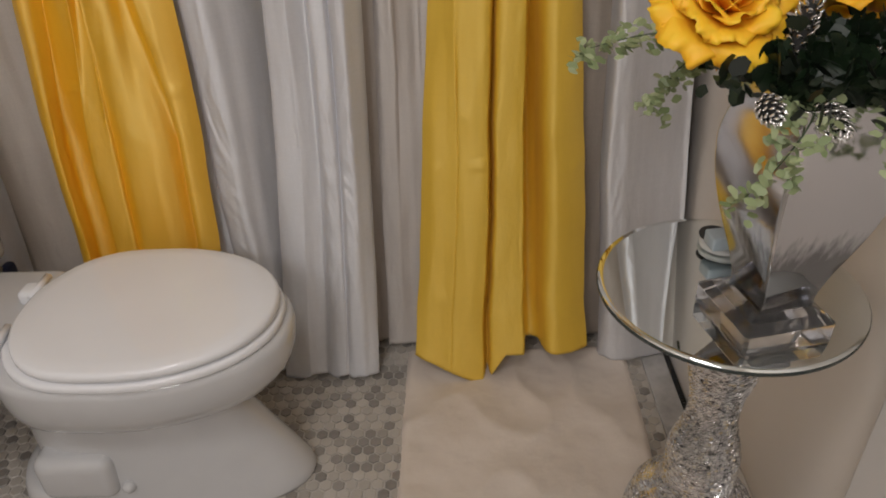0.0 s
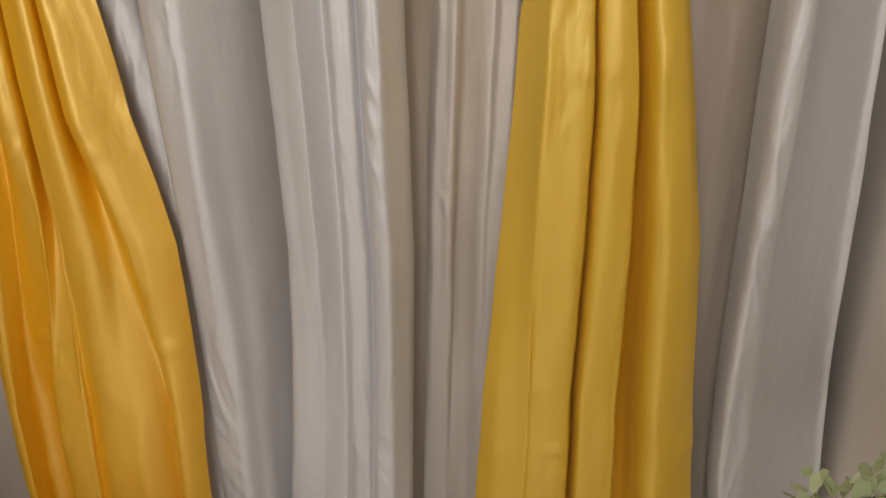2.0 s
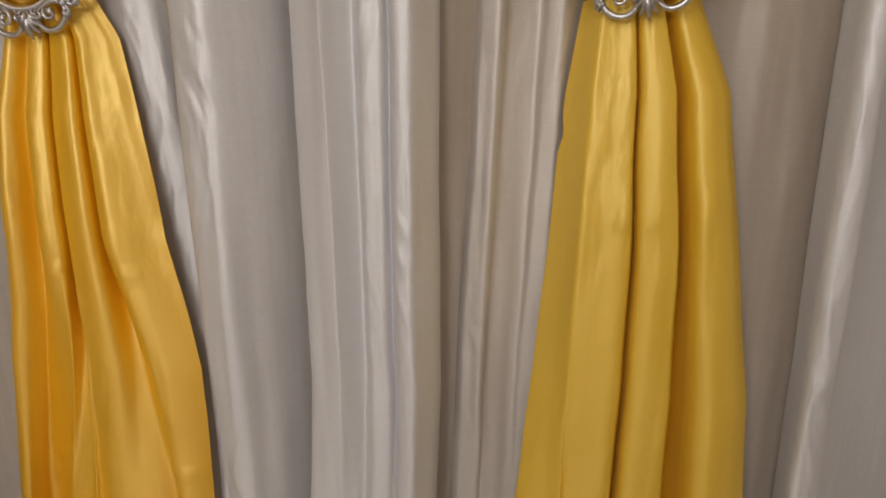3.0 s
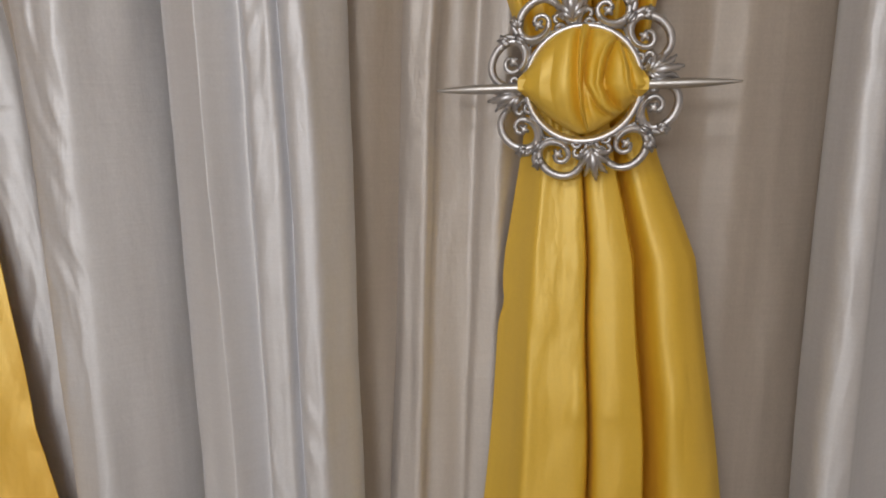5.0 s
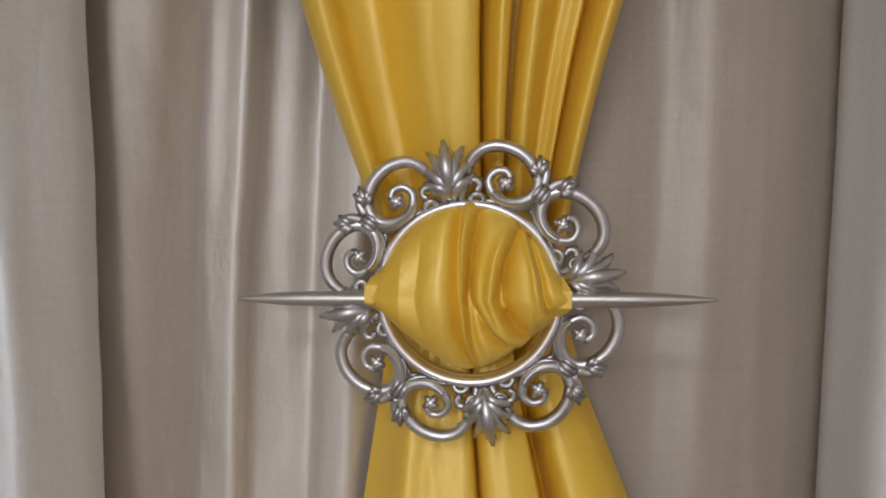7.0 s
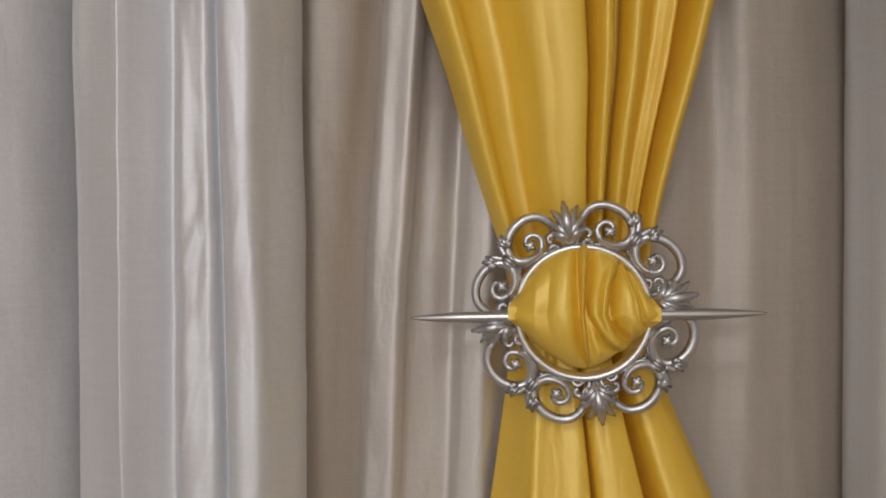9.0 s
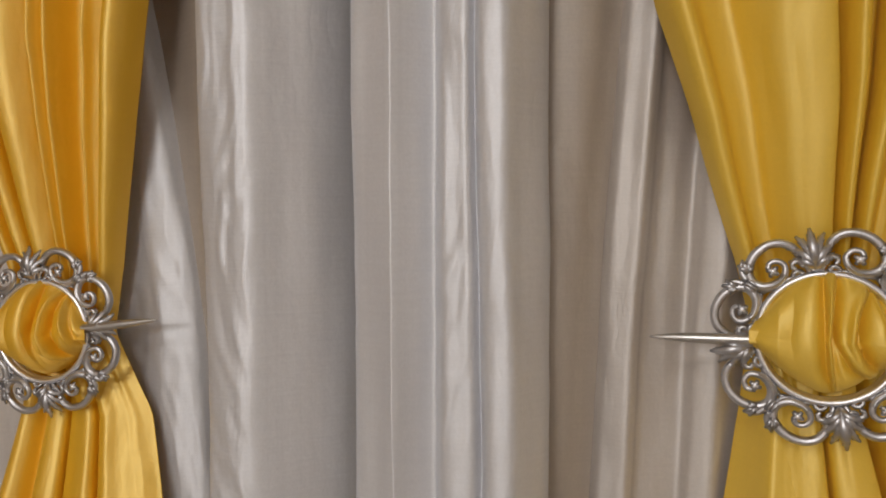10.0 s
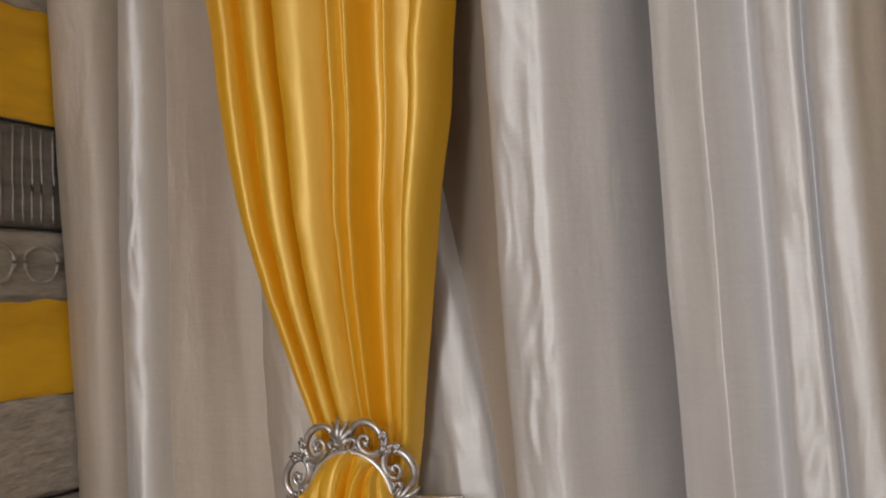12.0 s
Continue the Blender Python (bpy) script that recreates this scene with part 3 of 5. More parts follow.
tied_cloth("yellow_curtain", "glossy golden yellow satin curtain gathered by a silver holdback", GOLDEN, 1.395,
           (0.0, 0.30, 0.65, 0.86, 1.05, 1.21, 1.31, 1.395, 1.47, 1.62, 1.80, 2.0, 2.36),
           (-0.77, -0.80, -0.802, -0.79, -0.772, -0.770, -0.752, -0.755, -0.772, -0.825, -0.872, -0.904, -0.95),
           (-0.50, -0.498, -0.492, -0.491, -0.528, -0.558, -0.584, -0.640, -0.622, -0.594, -0.560, -0.534, -0.50),
           (1.420, 1.422, 1.426, 1.432, 1.442, 1.458, 1.476, 1.488, 1.482, 1.468, 1.460, 1.456, 1.45),
           [(0, 0.013), (.03, 0.023), (.06, 0.029), (.085, 0.031), (.098, 0.029), (.10, 0.012), (.094, -.008), (.14, -.015), (.21, -.014), (.265, -.006), (.285, 0.008), (.290, 0.026), (.33, 0.033), (.42, 0.034), (.452, 0.033), (.456, 0.025), (.47, 0.025), (.53, 0.033), (.62, 0.035), (.70, 0.033), (.77, 0.023), (.83, 0.008), (.86, 0.008), (.862, 0.023), (.90, 0.029), (.95, 0.023), (1, 0.010)],
           [(0, 0.002), (.05, 0.020), (.11, 0.034), (.16, 0.028), (.20, 0.010), (.23, 0.010), (.27, 0.026), (.32, 0.035), (.38, 0.034), (.415, 0.026), (.42, -.008), (.432, -.008), (.44, 0.022), (.48, 0.030), (.57, 0.036), (.625, 0.030), (.635, 0.002), (.648, 0.002), (.66, 0.026), (.72, 0.037), (.80, 0.030), (.90, 0.020), (1, 0.010)],
           [(0, 0.002), (.03, 0.016), (.08, 0.030), (.13, 0.034), (.155, 0.026), (.17, 0.012), (.19, 0.016), (.22, 0.032), (.26, 0.036), (.30, 0.028), (.32, 0.006), (.318, -.004), (.345, 0.004), (.35, 0.026), (.38, 0.036), (.44, 0.034), (.50, 0.022), (.535, 0.012), (.55, 0.008), (.555, 0.024), (.58, 0.037), (.60, 0.030), (.615, 0.026), (.64, 0.034), (.66, 0.024), (.69, 0.006), (.73, 0.004), (.755, 0.014), (.77, 0.022), (.80, 0.014), (.85, 0.010), (.875, 0.022), (.90, 0.036), (.94, 0.037), (.97, 0.026), (1, 0.006)],
           0.03, 7.0, lambda u: 0.01 * math.sin(6 * u), (0.70, 1.00))


# ---- curtain holdbacks ----
def ring_solid(bm, profile, n=96):
    """A round frame facing -y: profile of (radius, depth) swept about the y axis."""
    rows = [[(r * math.cos(2 * math.pi * i / n), d, r * math.sin(2 * math.pi * i / n)) for r, d in profile] for i in range(n)]
    return grid(bm, rows, close_u=True, close_v=True)


def polar(a, r, y=0.0):
    return (r * math.cos(math.radians(a)), y, r * math.sin(math.radians(a)))


def scroll_bm(leaf_at, sign):
    """One C scroll: out over the rim from beside a leaf, down to the knot and curling back round a bud."""
    spine = [(7, 0.0660, -0.003), (8.5, 0.0745, -0.004), (11, 0.0830, -0.005), (16, 0.0895, -0.005), (23, 0.0922, -0.005), (31, 0.0905, -0.005), (38, 0.0850, -0.005), (42, 0.0770, -0.005), (41.5, 0.0690, -0.006), (36.5, 0.0628, -0.007),
             (29, 0.0610, -0.008), (22.5, 0.0640, -0.009), (19.5, 0.0705, -0.009), (22, 0.0765, -0.009), (26.5, 0.0780, -0.009), (29.5, 0.0750, -0.010)]

    def at(a, r, y):
        return Vector(polar(leaf_at + sign * a, r, y))

    bm = bmesh.new()
    line = smooth_path([at(*p) for p in spine], 5)
    tube(bm, line, lambda t: 0.0031 + 0.0013 * math.sin(math.pi * min(1, t * 1.25)) - 0.0007 * t, 9, 1.1, (0, 1, 0))
    # raised fillet along the back of the scroll
    tube(bm, [Vector(p) + Vector((0, -0.0030, 0)) for p in line[4:56]], lambda t: 0.0013, 6, 1.0, (0, 1, 0))
    # three-lobed bud in the eye of the scroll
    bud = at(28.0, 0.0712, -0.0105)
    bmesh.ops.create_uvsphere(bm, u_segments=8, v_segments=6, radius=0.0034, matrix=Matrix.Translation(bud))
    for k in range(4):
        d = Vector(polar(leaf_at + sign * (70 + 80 * k), 1.0))
        tube(bm, [bud, bud + d * 0.0028 + Vector((0, -0.0012, 0)), bud + d * 0.0052], lambda t: 0.0026 * (1.15 - 0.55 * t), 6, 0.8, (0, 1, 0))
    # small curls between the leaf and the frame
    tube(bm, smooth_path([at(*p) for p in ((4.5, 0.0590, -0.004), (6.0, 0.0640, -0.006), (10, 0.0690, -0.007), (14, 0.0695, -0.007), (15.5, 0.0660, -0.007), (13.5, 0.0635, -0.007))], 4), lambda t: 0.0027 - 0.0006 * t, 7, 1.2, (0, 1, 0))
    tube(bm, smooth_path([at(*p) for p in ((9.5, 0.0575, -0.003), (12, 0.0610, -0.005), (16, 0.0612, -0.005), (18.5, 0.0585, -0.004))], 4), 0.0021, 6, 1.2, (0, 1, 0))
    # leafy spur where the scroll leaves the knot
    root = at(39.5, 0.0835, -0.007)
    for lean, length in ((100, 0.0120), (130, 0.0110), (70, 0.0105), (155, 0.0085)):
        d = Vector(polar(leaf_at + sign * (39.5 - lean + 75), 1.0))
        tube(bm, [root, root + d * length * 0.5 + Vector((0, -0.0020, 0)), root + d * length], lambda t: 0.0034 * (1.1 - 0.75 * t), 6, 0.7, (0, 1, 0))
    # arcs of the openwork that join scroll and frame
    tube(bm, smooth_path([at(a, r, -0.003) for a, r in ((19, 0.0575), (26, 0.0590), (34, 0.0600), (45, 0.0640))], 4), 0.0024, 6, 1.2, (0, 1, 0))
    return bm


def leaf_bm(at):
    """An acanthus leaf: narrow ribbed fingers with side lobes, fanning from the frame."""
    bm = bmesh.new()
    across = Vector((-math.sin(math.radians(at)), 0, math.cos(math.radians(at))))
    for spread, length, wide in ((0, 0.0365, 0.0040), (13, 0.0320, 0.0035), (-13, 0.0320, 0.0035), (30, 0.0265, 0.0032), (-30, 0.0265, 0.0032), (52, 0.0190, 0.0029), (-52, 0.0190, 0.0029)):
        pts = []
        for k in range(9):
            t = k / 8
            a = math.radians(spread * (0.45 + 1.0 * t * t))
            y = -0.005 - 0.008 * math.sin(math.pi * min(t * 1.1, 1.0)) - (0.003 * t if spread == 0 else 0.0)
            pts.append(Vector(polar(at, 0.0585 + length * t * math.cos(a * 0.8), y)) + across * (length * t * math.sin(a) * 1.10))
        for k in (4, 6):
            for sd in (-1, 1):
                lobe = (pts[k + 1] - pts[k]).normalized()
                out = Vector((lobe.z, 0, -lobe.x)) * sd
                tube(bm, [pts[k], pts[k] + lobe * 0.0020 + out * 0.0026 + Vector((0, -0.0012, 0)), pts[k] + lobe * 0.0050 + out * 0.0036], lambda t: 0.0014 * (1.1 - 0.8 * t), 5, 0.8, (0, 1, 0))
        tube(bm, pts, lambda t, w=wide: w * (0.45 + 0.75 * math.sin(math.pi * min(0.95, 0.15 + 0.72 * t))) * (1 - 0.60 * t ** 4), 8, 0.75, (0, 1, 0))
    # two volutes at the root
    for sd in (-1, 1):
        c = Vector(polar(at, 0.0660, -0.008)) + across * (0.0085 * sd)
        tube(bm, smooth_path([c + Vector((0.0042 * math.cos(q) * (1 - q / 9), -0.0006 * q, 0.0042 * math.sin(q) * (1 - q / 9))) for q in np.linspace(0, 6.6, 12)], 2), 0.0015, 6, 1.2, (0, 1, 0))
    return bm


def knot_bm(at):
    """Three bands that tie two scrolls together, with a leaf tip on each side."""
    bm = bmesh.new()
    for k in (-1, 0, 1):
        c = Vector(polar(at + k * 2.3, 0.0745 - abs(k) * 0.0006, -0.0085))
        d = Vector(polar(at, 1.0))
        tube(bm, [c - d * 0.0062 + Vector((0, 0.004, 0)), c - d * 0.0036, c, c + d * 0.0036, c + d * 0.0062 + Vector((0, 0.004, 0))], 0.0020, 7, 1.0, (0, 1, 0))
    for sd in (-1, 1):
        pts = [polar(at + sd * a, r, -0.007) for a, r in ((1.5, 0.080), (3, 0.0865), (6, 0.0915), (9, 0.0935))]
        tube(bm, smooth_path(pts, 3), lambda t: 0.0036 * (1 - 0.70 * t), 6, 0.8, (0, 1, 0))
        pts = [polar(at + sd * a, r, -0.006) for a, r in ((1.5, 0.069), (3, 0.064), (6, 0.0605), (10, 0.0585))]
        tube(bm, smooth_path(pts, 3), lambda t: 0.0024 * (1 - 0.6 * t), 6, 0.8, (0, 1, 0))
    return bm


def needle_bm(half):
    """A round pin, its ends drawn to points over the last fifth."""
    prof = [(-half, 0.0009), (-half + 0.004, 0.0016), (-half * 0.86, 0.0034), (-half * 0.76, 0.0045), (-half * 0.70, 0.0048), (half * 0.66, 0.0048), (half * 0.74, 0.0044), (half * 0.86, 0.0032), (half - 0.004, 0.0015), (half, 0.0009)]
    bm = bmesh.new()
    rows = [[(x, r * math.cos(2 * math.pi * k / 16), r * math.sin(2 * math.pi * k / 16)) for k in range(16)] for x, r in prof]
    return grid(bm, rows, close_u=True, cap=True)


def loop_bm(seed):
    """The tuft of satin pulled through the ring over the pin: a wide almond with folds running down it."""
    bm = bmesh.new()
    rows = []
    heights = (-0.9, -0.45, 0.0, 0.45, 0.9)
    # each fold's place and depth at those heights, its width, and the side on which it laps
    folds = (((0.08, -0.02, -0.07, -0.08, -0.06), (0.016, 0.016, 0.014, 0.012, 0.014), 0.016, -1), ((0.13, 0.05, 0.00, 0.05, 0.11), (0.010, 0.012, 0.014, 0.014, 0.014), 0.018, 1),
             ((0.48, 0.22, 0.05, 0.02, 0.02), (0.013, 0.013, 0.006, 0.0, 0.0), 0.020, -1), ((0.62, 0.44, 0.33, 0.37, 0.48), (0.014, 0.018, 0.018, 0.015, 0.014), 0.022, 1),
             ((0.86, 0.80, 0.76, 0.70, 0.58), (0.008, 0.010, 0.010, 0.010, 0.012), 0.016, 1), ((-0.35, -0.42, -0.48, -0.46, -0.44), (0.0, 0.002, 0.006, 0.005, 0.001), 0.10, -1))
    for j in range(61):
        v = j / 60 * 2 - 1
        cuts = [(float(np.interp(v, heights, at)) + 0.012 * math.sin(4 * v + seed + k), float(np.interp(v, heights, deep)), wd, lap) for k, (at, deep, wd, lap) in enumerate(folds)]
        row = []
        for i in range(241):
            q = i / 240 * 2 - 1
            h = 0.0545 * (1 - q * q) ** 1.1 if v > 0 else 0.0440 * (1 - abs(q) ** 1.5)
            h += 0.0052
            crease = 0.0
            for at, deep, wd, lap in cuts:
                d = lap * (q - at)
                crease += deep * math.exp(-abs(d) / (wd if d < 0 else 4.0 * wd)) - 0.30 * deep * math.exp(-((d + 3.5 * wd) / (2.4 * wd)) ** 2)
            dome = (1 - v * v) ** 0.45
            flat = min(1.0, 1.5 * (1 - abs(q) ** 2.4))
            y = 0.008 - 0.040 * dome * (0.62 + 0.38 * flat) + crease * min(1.0, 1.25 * dome) + 0.0022 * noise.noise((q * 2.0 + seed, v * 1.2 + 0.8 * q, seed))
            y = min(y, -0.0192 + 1.6 * max(0.0, abs(v * h) - 0.0052))
            row.append((q * 0.0620, y, v * h))
        rows.append(row)
    return grid(bm, rows)


def holdback(at, pin_turn, spin, seed, satin_cloth, label):
    ob = thing("curtain_holdback", label, "curtain tieback", "silver curtain holdbacks", at)
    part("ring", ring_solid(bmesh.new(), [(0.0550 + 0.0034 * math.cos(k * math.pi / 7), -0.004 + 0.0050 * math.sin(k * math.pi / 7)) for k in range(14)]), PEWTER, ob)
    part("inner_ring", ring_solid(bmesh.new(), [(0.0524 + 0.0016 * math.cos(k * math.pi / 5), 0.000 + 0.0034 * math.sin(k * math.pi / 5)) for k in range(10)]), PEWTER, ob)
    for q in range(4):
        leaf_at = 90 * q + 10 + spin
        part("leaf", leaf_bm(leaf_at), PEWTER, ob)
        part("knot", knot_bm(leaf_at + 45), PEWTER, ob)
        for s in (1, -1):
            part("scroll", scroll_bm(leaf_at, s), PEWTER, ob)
    pin = part("pin", needle_bm(0.145), BRUSHED, ob, "brushed steel pin with tapered points")
    pin.matrix_basis = pose(0, -0.013, -0.002, 0, -pin_turn, 0)
    part("satin_loop", loop_bm(seed), satin_cloth, ob, "tuft of yellow satin pulled through the ring")
    return ob


holdback(pose(0.0715, 1.452, 1.4225, 0, 0, -8) @ Matrix.Scale(0.965, 4), 1.5, 0.0, 1.0, YELLOW, "antique silver openwork scroll holdback with a steel pin on yellow satin")
holdback(pose(-0.694, 1.458, 1.398, 0, 0, 3) @ Matrix.Scale(0.97, 4), 8.0, -3.0, 5.0, GOLDEN, "antique silver openwork scroll holdback with a tilted steel pin")


# ---- toilet ----
def egg(cx, front, back, half, z, n=56, square=0.0):
    """A seat-shaped outline that points to +x: blunt at the back, round in front."""
    ring = []
    mid = back + (front - back) * 0.47
    for i in range(n):
        a = 2 * math.pi * i / n
        c, s = math.cos(a), math.sin(a)
        if c >= 0:
            x = mid + (front - mid) * c
            y = half * math.copysign(abs(s) ** 0.95, s)
        else:
            x = mid + (mid - back) * -abs(c) ** 0.62
            y = half * math.copysign(abs(s) ** 0.80, s) * (1 - 0.22 * abs(c) ** 2.5)
        ring.append((x, cx + y, z))
    return ring


def toilet():
    ob = thing("toilet", "white porcelain toilet with its lid closed, standing on hexagon tiles", "toilet")
    yc = 1.097
    bm = bmesh.new()
    levels = [(0.0, -0.290, -0.82, 0.120), (0.010, -0.288, -0.82, 0.122), (0.024, -0.294, -0.82, 0.119), (0.10, -0.340, -0.82, 0.108), (0.17, -0.384, -0.82, 0.102), (0.222, -0.416, -0.82, 0.100), (0.236, -0.414, -0.82, 0.104),
              (0.248, -0.385, -0.82, 0.124), (0.265, -0.345, -0.82, 0.146), (0.288, -0.312, -0.82, 0.163), (0.315, -0.293, -0.82, 0.173), (0.345, -0.284, -0.82, 0.179), (0.372, -0.282, -0.82, 0.181), (0.385, -0.284, -0.82, 0.180), (0.390, -0.292, -0.815, 0.174)]
    grid(bm, [egg(yc, f, b, h, z) for z, f, b, h in levels], close_u=True, cap=True)
    bowl = part("bowl", bm, PORC, ob)
    bm = bmesh.new()
    grid(bm, [egg(yc, -0.60 - i, -0.86 + i, 0.132 - i, z) for z, i in ((0.0, -0.004), (0.012, -0.004), (0.020, 0.0), (0.060, 0.004), (0.076, 0.010), (0.083, 0.024))], close_u=True, cap=True)
    part("foot", bm, PORC, bowl)
    part("outlet_block", one_box((-0.780, 0.968, 0.06), (-0.632, 1.226, 0.166), 0.026, 5), PORC, bowl)
    for s in (-1, 1):
        bm = bmesh.new()
        bmesh.ops.create_uvsphere(bm, u_segments=16, v_segments=10, radius=0.013, matrix=Matrix.Translation((-0.615, yc + s * 0.112, 0.086)))
        part("bolt_cap", bm, PORC, bowl)
    bm = bmesh.new()
    prof = [(0.392, 0.010), (0.3925, 0.002), (0.395, 0.0), (0.403, 0.0), (0.4065, 0.0015), (0.4085, 0.006), (0.409, 0.016)]
    grid(bm, [egg(yc, -0.296 - i, -0.775 + i, 0.185 - i, z) for z, i in prof], close_u=True, cap=True)
    part("seat", bm, SEAT, ob)
    bm = bmesh.new()
    prof = [(0.4135, 0.016), (0.4140, 0.003), (0.4155, 0.0), (0.4245, 0.0), (0.4290, 0.002), (0.4318, 0.007), (0.4335, 0.03), (0.4345, 0.07), (0.435, 0.11)]
    grid(bm, [egg(yc, -0.303 - i, -0.755 + i, 0.182 - i, z) for z, i in prof], close_u=True, cap=True)
    part("lid", bm, SEAT, ob)
    for y in (yc - 0.075, yc + 0.075):
        h = part("hinge", one_box((-0.800, y - 0.022, 0.388), (-0.758, y + 0.022, 0.419), 0.010, 3), SEAT, ob)
        bm = bmesh.new()
        tube(bm, [(-0.762, y - 0.034, 0.418), (-0.762, y + 0.034, 0.418)], 0.008, 12)
        part("hinge_pin", bm, SEAT, h)
    part("deck", one_box((-0.97, 0.92, 0.34), (-0.76, 1.275, 0.392), 0.018, 3), PORC, ob)
    tank = part("tank", one_box((-1.10, 0.87, 0.392), (-0.903, 1.33, 0.72), 0.022, 3), PORC, ob)
    part("tank_lid", one_box((-1.11, 0.86, 0.72), (-0.893, 1.34, 0.755), 0.012, 3), PORC, ob)
    bm = bmesh.new()
    tube(bm, [(-0.903, 0.93, 0.665), (-0.886, 0.93, 0.665), (-0.882, 0.945, 0.663), (-0.880, 0.99, 0.655)], 0.006, 8)
    part("flush_lever", bm, CHROME, tank, "chrome flush lever")
    return ob


toilet()

# supply hose with its dark blue tap behind the tank
hose = thing("water_valve", "braided water hose with a dark blue tap handle", "valve")
bm = bmesh.new()
tube(bm, smooth_path([(-0.955, 1.38, 0.16), (-0.955, 1.375, 0.24), (-0.96, 1.36, 0.32), (-0.975, 1.335, 0.40)], 6), 0.006, 10)
part("hose", bm, BRUSHED, hose)
BLUE = painted("dark_blue_plastic", (0.012, 0.018, 0.07), 0.35)
part("handle", one_box((-0.968, 1.352, 0.288), (-0.945, 1.388, 0.338), 0.008, 3), BLUE, hose, "dark blue plastic tap handle")
bm = bmesh.new()
tube(bm, [(-0.955, 1.38, 0.17), (-0.955, 1.38, 0.01), (-0.955, 1.38, 0.0)], 0.008, 10)
part("pipe", bm, CHROME, hose)

# dish of dried petals on the floor behind the toilet
dish = thing("potpourri_bowl", "dark red bowl heaped with beige and yellow dried petals", "bowl", "", pose(-0.90, 1.300, 0.0))
bm = bmesh.new()
lathe(bm, [(0.040, 0.0), (0.042, 0.006), (0.020, 0.02), (0.016, 0.15), (0.030, 0.22), (0.070, 0.262), (0.082, 0.285), (0.080, 0.288), (0.066, 0.270), (0.02, 0.262)], 40)
part("bowl", bm, painted("dark_red_lacquer", (0.12, 0.012, 0.010), 0.25), dish)
rng = random.Random(21)
CHIPS = [painted("dried_petal_beige", (0.62, 0.52, 0.40), 0.7), painted("dried_petal_yellow", (0.72, 0.42, 0.03), 0.7), painted("dried_petal_red", (0.22, 0.02, 0.012), 0.6)]
for k in range(46):
    a, rr = rng.uniform(0, 6.283), 0.070 * math.sqrt(rng.random())
    bm = bmesh.new()
    bmesh.ops.create_icosphere(bm, subdivisions=2, radius=rng.uniform(0.010, 0.016))
    for v in bm.verts:
        v.co.z = v.co.z * 0.45 + 9.0 * v.co.x * v.co.x
        v.co += v.co.normalized() * 0.003 * noise.noise(v.co * 120 + Vector((k, 0, 0)))
    p = part("dried_petal", bm, CHIPS[k % 3], dish)
    p.matrix_basis = pose(rr * math.cos(a), rr * math.sin(a), 0.284 + 0.030 * (1 - (rr / 0.07) ** 2), rng.uniform(-40, 40), rng.uniform(-40, 40), rng.uniform(0, 360))

# ---- side table ----
TX, TY, TZ, TR = 0.366, 0.858, 0.622, 0.1685
# the table group is modelled a little large and set down at its true size
SET = Matrix.Translation((0.0009, 0.0054, 0.0789)) @ Matrix.Scale(0.934, 4)
FOOT = -0.0844


def sequins():
    n = Nodes("silver_sequin")
    geo = n.t.nodes.new("ShaderNodeNewGeometry")
    c = n.ramp(geo.outputs["Random Per Island"], [(0.0, (0.10, 0.10, 0.10)), (0.10, (0.55, 0.55, 0.56)), (0.6, (0.80, 0.80, 0.81)), (0.94, (0.88, 0.87, 0.85)), (1.0, (0.70, 0.58, 0.36))])
    return n.base(c, span(n, geo.outputs["Random Per Island"], 0.08, 0.30), 1.0)


def clear_glass(name, col, rough=0.0):
    n = Nodes(name)
    n.base(col, rough)
    n.b.inputs["Transmission Weight"].default_value = 0.97
    n.b.inputs["IOR"].default_value = 1.52
    return n.m


SEQUIN = sequins()
GLASS_EDGE = painted("dark_glass_edge", (0.030, 0.040, 0.036), 0.12, 0.0)
GLASS = clear_glass("clear_crystal", (0.84, 0.84, 0.86), 0.06)


